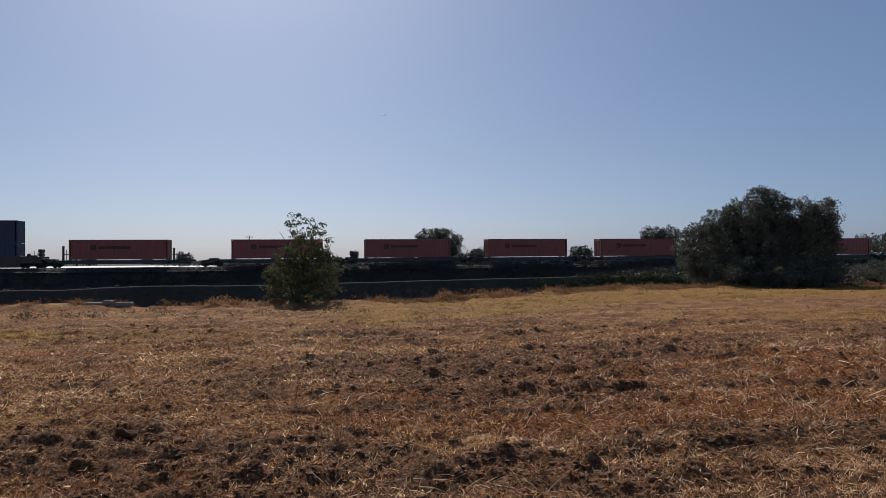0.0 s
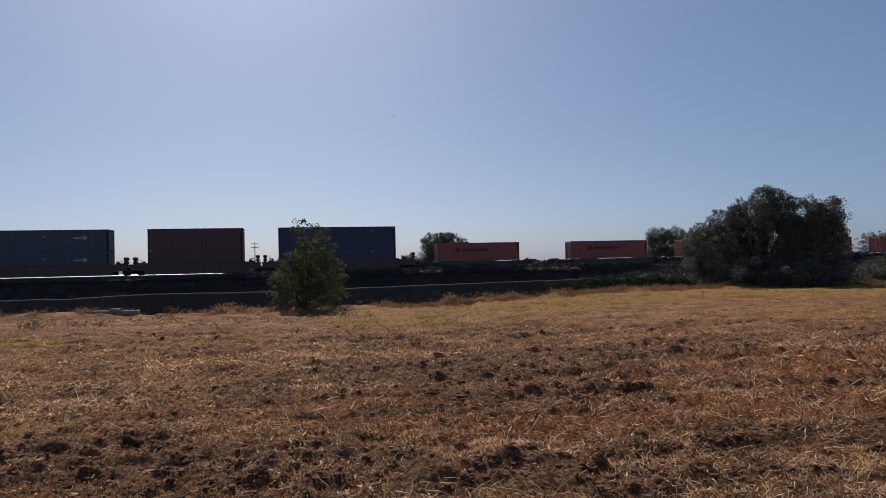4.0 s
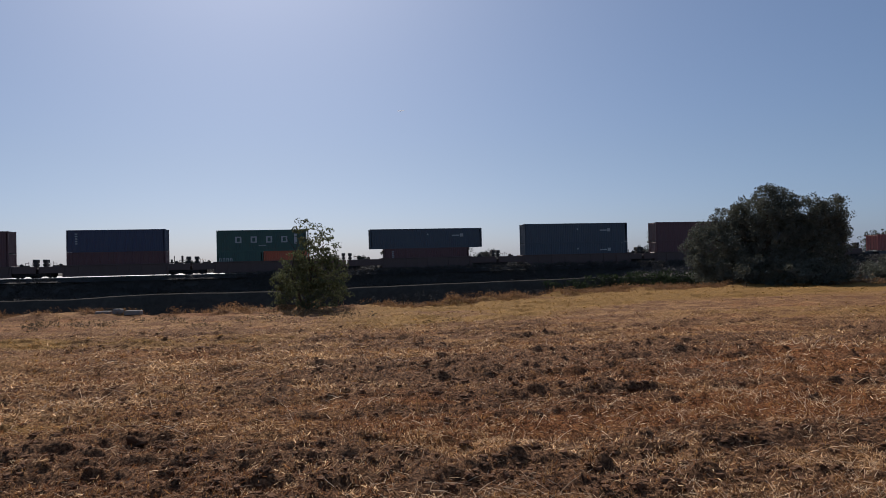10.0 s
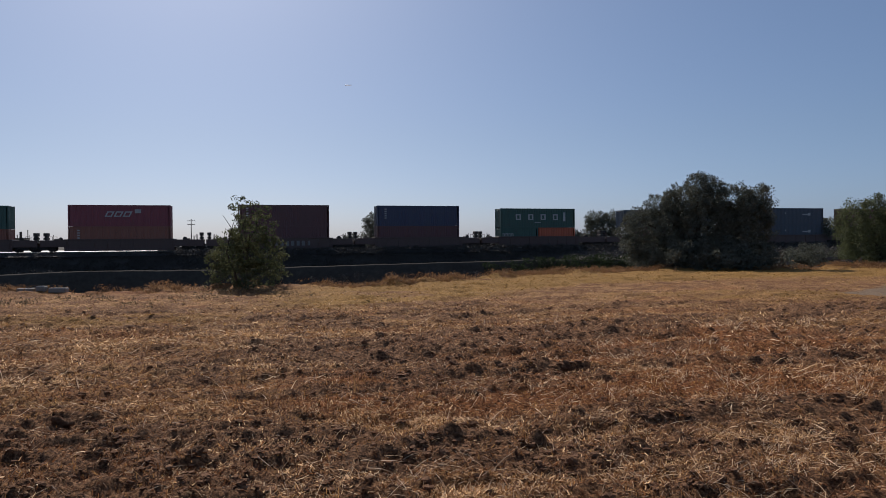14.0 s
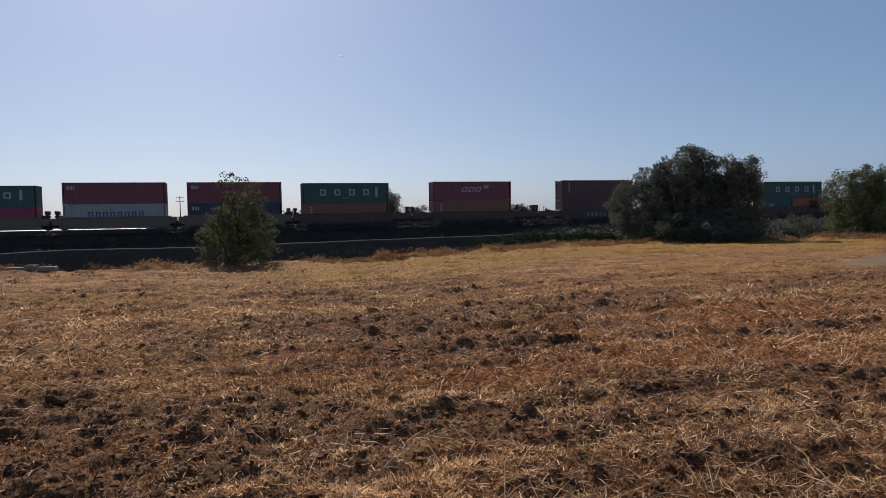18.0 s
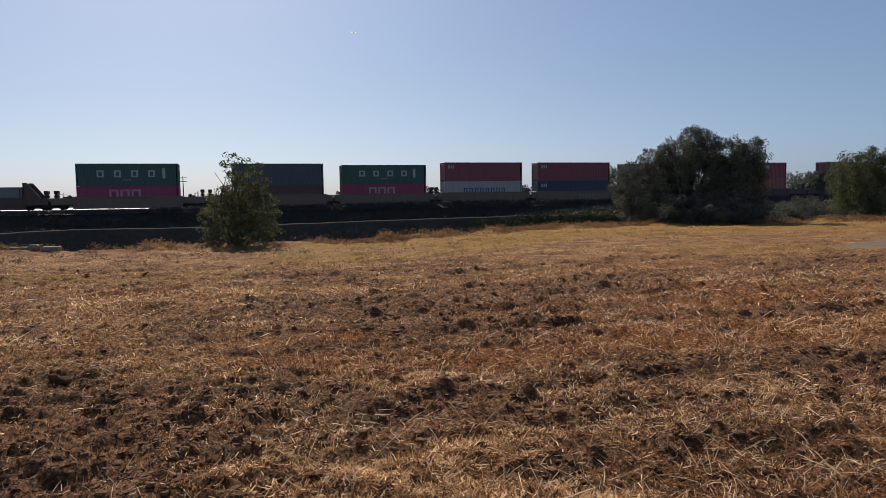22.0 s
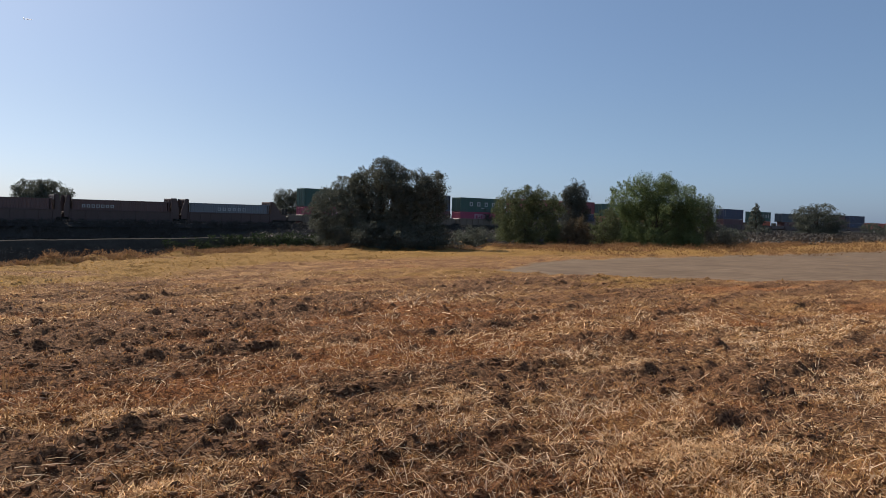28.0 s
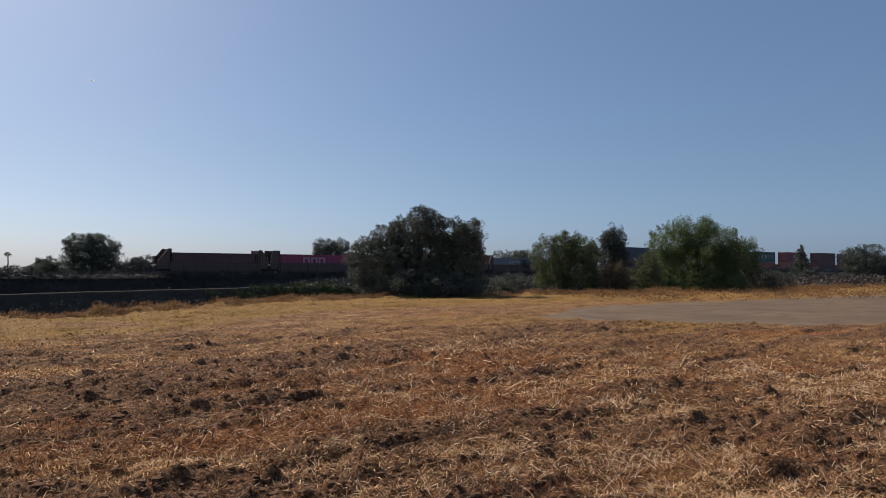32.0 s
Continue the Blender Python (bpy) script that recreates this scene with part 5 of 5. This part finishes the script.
def field_cover():
    g = np.random.default_rng(71)
    x, y = scatter(640000, 3.0, 22, 72, 0.95)
    u, w = x * 0.985 + y * 0.17, y * 0.985 - x * 0.17
    thick = fbm(u * 0.8, w * 1.7, 4, 73)
    bare = (1 - lot(x, y)) * (1 - 0.97 * golden(x, y) * np.clip((y - 8) / 2, 0, 1)) * np.clip(1.35 - np.hypot(x, y) / 15, 0.12, 1)
    grain = np.clip(3.0 * fbm(x * 5, y * 6, 2, 75) - 0.8, 0.1, 1)
    turned = tilled(x, y)
    pale = g.random(len(x)) < np.clip(6.5 * (thick - 0.455) + np.clip(x - 1, 0, 3) * 0.05 * (y < 6.5), 0.05, 1) * grain * (1 - 0.93 * turned) * (1 - 0.85 * reddish(x, y)) * bare
    brown = ~pale & (g.random(len(x)) < 0.5 * np.clip(0.4 + reddish(x, y), 0, 1) * (1 - 0.6 * turned) * bare)
    for pick, name, mat, label, seed in ((pale, "straw", STRAW, "broken pale straw lying in drifts on the tilled soil", 74), (brown, "chaff", CHAFF, "brown and russet chaff strewn over the soil", 94)):
        pick = pick & (y < edge_y(x))
        xs, ys = x[pick], y[pick]
        r, n = np.hypot(xs, ys), len(xs)
        z = ground_z(xs, ys) + g.uniform(-0.01, 0.02, n)
        L = g.uniform(0.015, 0.06, n) * np.clip(r / 9, 1, 1.3)
        width = g.uniform(0.0035, 0.0095, n) * np.clip(r / 7, 1, 1.8)
        stuff(name, chips(xs, ys, z, L, width, g.uniform(-0.1, 1.0, n), seed), mat, label, "straw")
    x, y = scatter(20000, 3.0, 13, 98)
    k = (g.random(len(x)) < 0.2 + np.clip(2.4 * fbm(x * 0.9, y * 1.4, 3, 73) - 0.8 + x * 0.04, 0, 0.75)) & (lot(x, y) < 0.2) & (g.random(len(x)) > 0.92 * tilled(x, y))
    x, y = x[k], y[k]
    dx, dy = scatter(60000, 3.0, 8.5, 101)
    k = g.random(len(dx)) < 0.42 * patches(dx + 0.3 * fbm(dx * 3, dy * 3, 2, 102), dy, [(0.1, 4.65, 0.7, 0.28, 1), (2.5, 3.75, 0.8, 0.3, 1), (3.3, 4.35, 0.8, 0.22, 0.9), (1.0, 3.75, 0.6, 0.2, 0.7), (-3.6, 6.7, 1.0, 0.2, 0.6), (3.6, 5.3, 1.2, 0.2, 0.6), (4.3, 7.0, 0.9, 0.25, 0.6)]) * np.clip(3.2 * fbm(dx * 5, dy * 6, 2, 103) - 0.9, 0.05, 1)
    x, y = np.concatenate([x, dx[k]]), np.concatenate([y, dy[k]])
    n = len(x)
    stuff("long_straw", blades(x, y, ground_z(x, y) + 0.008, g.uniform(0.05, 0.13, n) * np.where(g.random(n) < 0.2, 2.3, 1), g.uniform(0.003, 0.006, n) * np.clip(np.hypot(x, y) / 6, 1, 1.7), g.uniform(-0.02, 0.6, n), 99), PALE_STRAW, "long pale stalks of cut straw lying loose", "straw")
    # cut stubble, thickest to the right of the walk
    xs, ys = scatter(5200, 3.0, 15, 95)
    right = np.clip((xs + 0.5) / 3.5, 0, 1)
    k = (g.random(len(xs)) < 0.34 + 0.66 * right) & (g.random(len(xs)) < 3.2 * fbm(xs * 1.3, ys * 1.6, 3, 96) - 1.15) & (lot(xs, ys) < 0.3) & (g.random(len(xs)) > 0.85 * tilled(xs, ys))
    x, y = sheaves(xs[k], ys[k], 24, 0.055, 196)
    n = len(x)
    tall = 0.6 + 0.7 * np.clip((x - 0.5) / 3, 0, 1)
    stuff("stubble_tufts", blades(x, y, ground_z(x, y) - 0.015, g.uniform(0.03, 0.15, n) * tall, g.uniform(0.003, 0.0055, n) * np.clip(np.hypot(x, y) / 7, 1, 1.8), g.uniform(-0.05, 0.95, n), 97, 0.8), PALE_STRAW, "pale tufts of cut stubble", "stubble")
    # short brown stubble all over
    xs, ys = scatter(9000, 3.2, 17, 195)
    k = (g.random(len(xs)) < 2.2 * fbm(xs * 1.1, ys * 1.6, 3, 197) - 0.4) & (lot(xs, ys) < 0.3) & (g.random(len(xs)) > 0.85 * tilled(xs, ys)) & (ys < edge_y(xs))
    x, y = sheaves(xs[k], ys[k], 14, 0.05, 198)
    n = len(x)
    stuff("stubble_mat", blades(x, y, ground_z(x, y) - 0.012, g.uniform(0.025, 0.08, n), g.uniform(0.003, 0.006, n) * np.clip(np.hypot(x, y) / 7, 1, 2), g.uniform(0.2, 1.4, n), 199, 0.5), STUBBLE, "short golden-brown stubble among the clods", "stubble")
    x, y = scatter(60000, 9, 60, 75)
    k = (y > 12) & (y < edge_y(x) + 0.6) & (g.random(len(x)) < (0.06 + 0.94 * golden(x, y)) * (1 - 0.97 * lot(x, y)))
    x, y = x[k], y[k]
    n = len(x)
    r = np.hypot(x, y)
    stuff("dry_grass", blades(x, y, ground_z(x, y), g.uniform(0.03, 0.12, n), g.uniform(0.008, 0.02, n) * np.clip(r / 14, 1, 3), g.uniform(0.05, 0.7, n), 76), DRY_GRASS, "short golden dry grass across the far field", "grass")
    # weeds at the field's edge
    xs = g.uniform(-34, 60, 5200)
    ys = edge_y(xs) + g.normal(size=len(xs)) * 0.6 - 0.3
    tall = np.clip(5.5 * fbm(xs * 0.8, ys * 0.9, 3, 77) - 2.5 + 0.5 * (xs > 1), 0, 1)
    k = g.random(len(xs)) < (0.05 + tall) * np.clip(0.5 + (xs + 2) / 6, 0.4, 1)
    xs, ys, tall = xs[k], ys[k], tall[k]
    m = 22
    x = np.repeat(xs, m) + g.normal(size=m * len(xs)) * 0.10
    y = np.repeat(ys, m) + g.normal(size=m * len(xs)) * 0.10
    n = len(x)
    stuff("edge_weeds", blades(x, y, ground_z(x, y), g.uniform(0.05, 0.30, n) * (0.3 + 0.9 * np.repeat(tall, m)), g.uniform(0.008, 0.02, n), g.uniform(0.0, 1.1, n), 78, 0.8), EDGE_WEED, "matted dry weeds along the field's edge", "weeds")
    xs = 24 * (140 / 24) ** g.random(7000)
    ys = g.uniform(24.5, 60, len(xs))
    k = (g.random(len(xs)) < np.clip(4 * fbm(xs * 0.15, ys * 0.5, 3, 81) - 1.6, 0, 1)) & (ys < edge_y(xs))
    c = np.stack([xs, ys, ground_z(xs, ys) + g.uniform(0.02, 0.2, len(xs))], -1)[k]
    stuff("lot_brush", leaf_quads(c, 0.22 + c[:, 0] * 0.005, 26, 0.05, 0.6, 82), EDGE_WEED, "russet brush and dead weeds behind the gravel lot", "brush")
    xs, ys = scatter(34, 7, 20, 83)
    k = (xs < 3) & (ys < 22)
    m = 9
    x = np.repeat(xs[k], m) + g.normal(size=m * k.sum()) * 0.015
    y = np.repeat(ys[k], m) + g.normal(size=m * k.sum()) * 0.015
    n = len(x)
    stuff("dry_stalks", blades(x, y, ground_z(x, y) - 0.01, g.uniform(0.08, 0.34, n), g.uniform(0.004, 0.008, n), g.uniform(1.0, 1.8, n), 84, 0.05), EDGE_WEED, "thin dead stalks standing in the stubble", "weeds")
    xs = g.uniform(-24, 2, 2600)
    ys = g.uniform(15, 24, len(xs))
    k = g.random(len(xs)) < patches(xs, ys, [(-9.5, 19.2, 5, 1.2, 1), (-5.8, 21.5, 1.2, 1.6, 0.9), (-18, 18, 4, 1.5, 0.8)]) * np.clip(4 * fbm(xs * 0.6, ys * 0.9, 3, 87) - 1.7, 0, 1)
    c = np.stack([xs, ys, ground_z(xs, ys) + 0.08], -1)[k]
    stuff("field_weeds", leaf_quads(c, np.full(len(c), 0.16), 22, 0.028, 0.8, 88), DRY_LEAF, "small withered weeds standing in the stubble", "weeds")
    xs = g.uniform(-34, 60, 1500)
    ys = edge_y(xs) + g.normal(size=len(xs)) * 0.5
    c = np.stack([xs, ys - 0.4, ground_z(xs, ys - 0.4) + 0.10], -1)
    k = g.random(len(xs)) < np.where(xs > 1, fbm(xs * 0.35, xs * 0, 3, 79) + 0.3, 0.45 * fbm(xs * 0.35, xs * 0, 3, 79))
    stuff("edge_brush", leaf_quads(c[k], np.full(k.sum(), 0.22), 24, 0.032, 0.75, 80), EDGE_WEED, "russet brittle brush along the field's edge", "brush")


field_cover()


def clod_mesh(seed, detail=2):
    g = np.random.default_rng(seed)
    bm = bmesh.new()
    bmesh.ops.create_icosphere(bm, subdivisions=detail, radius=1)
    off = g.uniform(0, 50, 3)
    for v in bm.verts:
        k = 0.72 + 0.75 * noise.noise(Vector(off) + v.co * 1.5) + 0.28 * noise.noise(Vector(off) + v.co * 4)
        if detail > 2:
            k += 0.16 * noise.noise(Vector(off) + v.co * 9)
        v.co = v.co * max(k, 0.4)
        v.co.z *= 0.72
    for f in bm.faces:
        f.smooth = True
    me = bpy.data.meshes.new("clod")
    bm.to_mesh(me)
    bm.free()
    me.materials.append(SOIL_CLOD)
    return me


def clods():
    kinds = [clod_mesh(200 + k, 1 if k else 2) for k in range(5)]
    large = [clod_mesh(220 + k, 4) for k in range(6)]
    big = [(2.75, 9.91, 0.14), (-0.25, 8.1, 0.14), (-2.92, 6.27, 0.16), (-2.52, 8.8, 0.12), (0.5, 8.35, 0.15), (2.05, 8.25, 0.16), (3.75, 7.4, 0.13), (0.72, 8.4, 0.12), (1.3, 8.4, 0.14), (1.6, 8.5, 0.11),
           (-1.41, 5.04, 0.09), (6.12, 4.1, 0.16), (4.95, 3.62, 0.11), (6.55, 3.9, 0.14), (6.0, 5.0, 0.14), (-2.6, 6.0, 0.12), (-2.25, 5.85, 0.10), (-3.5, 5.75, 0.12), (-1.2, 5.55, 0.12), (-0.9, 5.5, 0.10), (-3.9, 8.0, 0.12), (-3.2, 7.3, 0.09), (5.3, 4.9, 0.13), (5.0, 4.6, 0.11)]
    for i, (x, y, r) in enumerate(big):
        ob = tagged(new("clod", large[i % 6]), "dark lump of dried earth on the stubble", "clod", "clods on the field")
        ob.matrix_world = pose(x, y, ground_at(x, y), 0, 0, i * 47) @ Matrix.Diagonal((r * 0.75, r * 0.75, r * 0.72, 1))
    g = np.random.default_rng(91)
    x, y = scatter(150000, 3.3, 24, 92, 0.9)
    k = (g.random(len(x)) < (0.04 + 0.4 * tilled(x, y)) * (1 - lot(x, y)) * (1 - 0.8 * golden(x, y)) * (0.4 + 0.6 * lumps(x, y))) & (y < edge_y(x))
    x, y = x[k], y[k]
    vs, fs, n0 = [], [], 0
    bases = []
    for me in kinds[:5]:
        co = np.empty(len(me.vertices) * 3)
        me.vertices.foreach_get("co", co)
        bases.append((co.reshape(-1, 3), np.array([p.vertices[:] for p in me.polygons])))
    z = ground_z(x, y)
    for i in range(len(x)):
        co, f = bases[i % 5]
        r = (0.008 + 0.036 * g.random() ** 4) * (1 + 0.015 * y[i])
        a = g.uniform(0, 6.28)
        c, s = math.cos(a), math.sin(a)
        p = co * r * (1.2, 1, g.uniform(0.6, 1.0))
        p = np.stack([p[:, 0] * c - p[:, 1] * s + x[i], p[:, 0] * s + p[:, 1] * c + y[i], p[:, 2] + z[i] + r * 0.05], -1)
        vs.append(p)
        fs.append(f + n0)
        n0 += len(p)
    V, F = np.concatenate(vs), np.concatenate(fs).astype(np.int32)
    me = bpy.data.meshes.new("small_clods")
    me.vertices.add(len(V))
    me.vertices.foreach_set("co", V.astype(np.float32).ravel())
    me.loops.add(F.size)
    me.loops.foreach_set("vertex_index", F.ravel())
    me.polygons.add(len(F))
    me.polygons.foreach_set("loop_start", np.arange(0, F.size, 3, dtype=np.int32))
    me.polygons.foreach_set("loop_total", np.full(len(F), 3, np.int32))
    me.polygons.foreach_set("use_smooth", np.full(len(F), False))
    me.update(calc_edges=True)
    me.materials.append(SOIL_CLOD)
    tagged(new("small_clods", me), "small crumbled lumps of dark earth", "clods", kind="stuff")


clods()


# ---- what moves ----
def motions():
    for thing, s, z in RIDING:
        walk(thing, [(t, on_track(s + SPEED * t + GAIN * t * t, RAIL_Z + z)) for t in (0.0, 4.0, 8.0, 12.0, 16.0, 20.0, 24.0, 28.0, 32.0)])
    walk(PLANE, [(t, pose(x, y, z, 0, -4, 2)) for t, x, y, z in ((0.0, -258, 2926, 613), (9.0, -213, 2923, 645), (19.0, -148, 2919, 677), (32.0, -38, 2915, 708))])


motions()
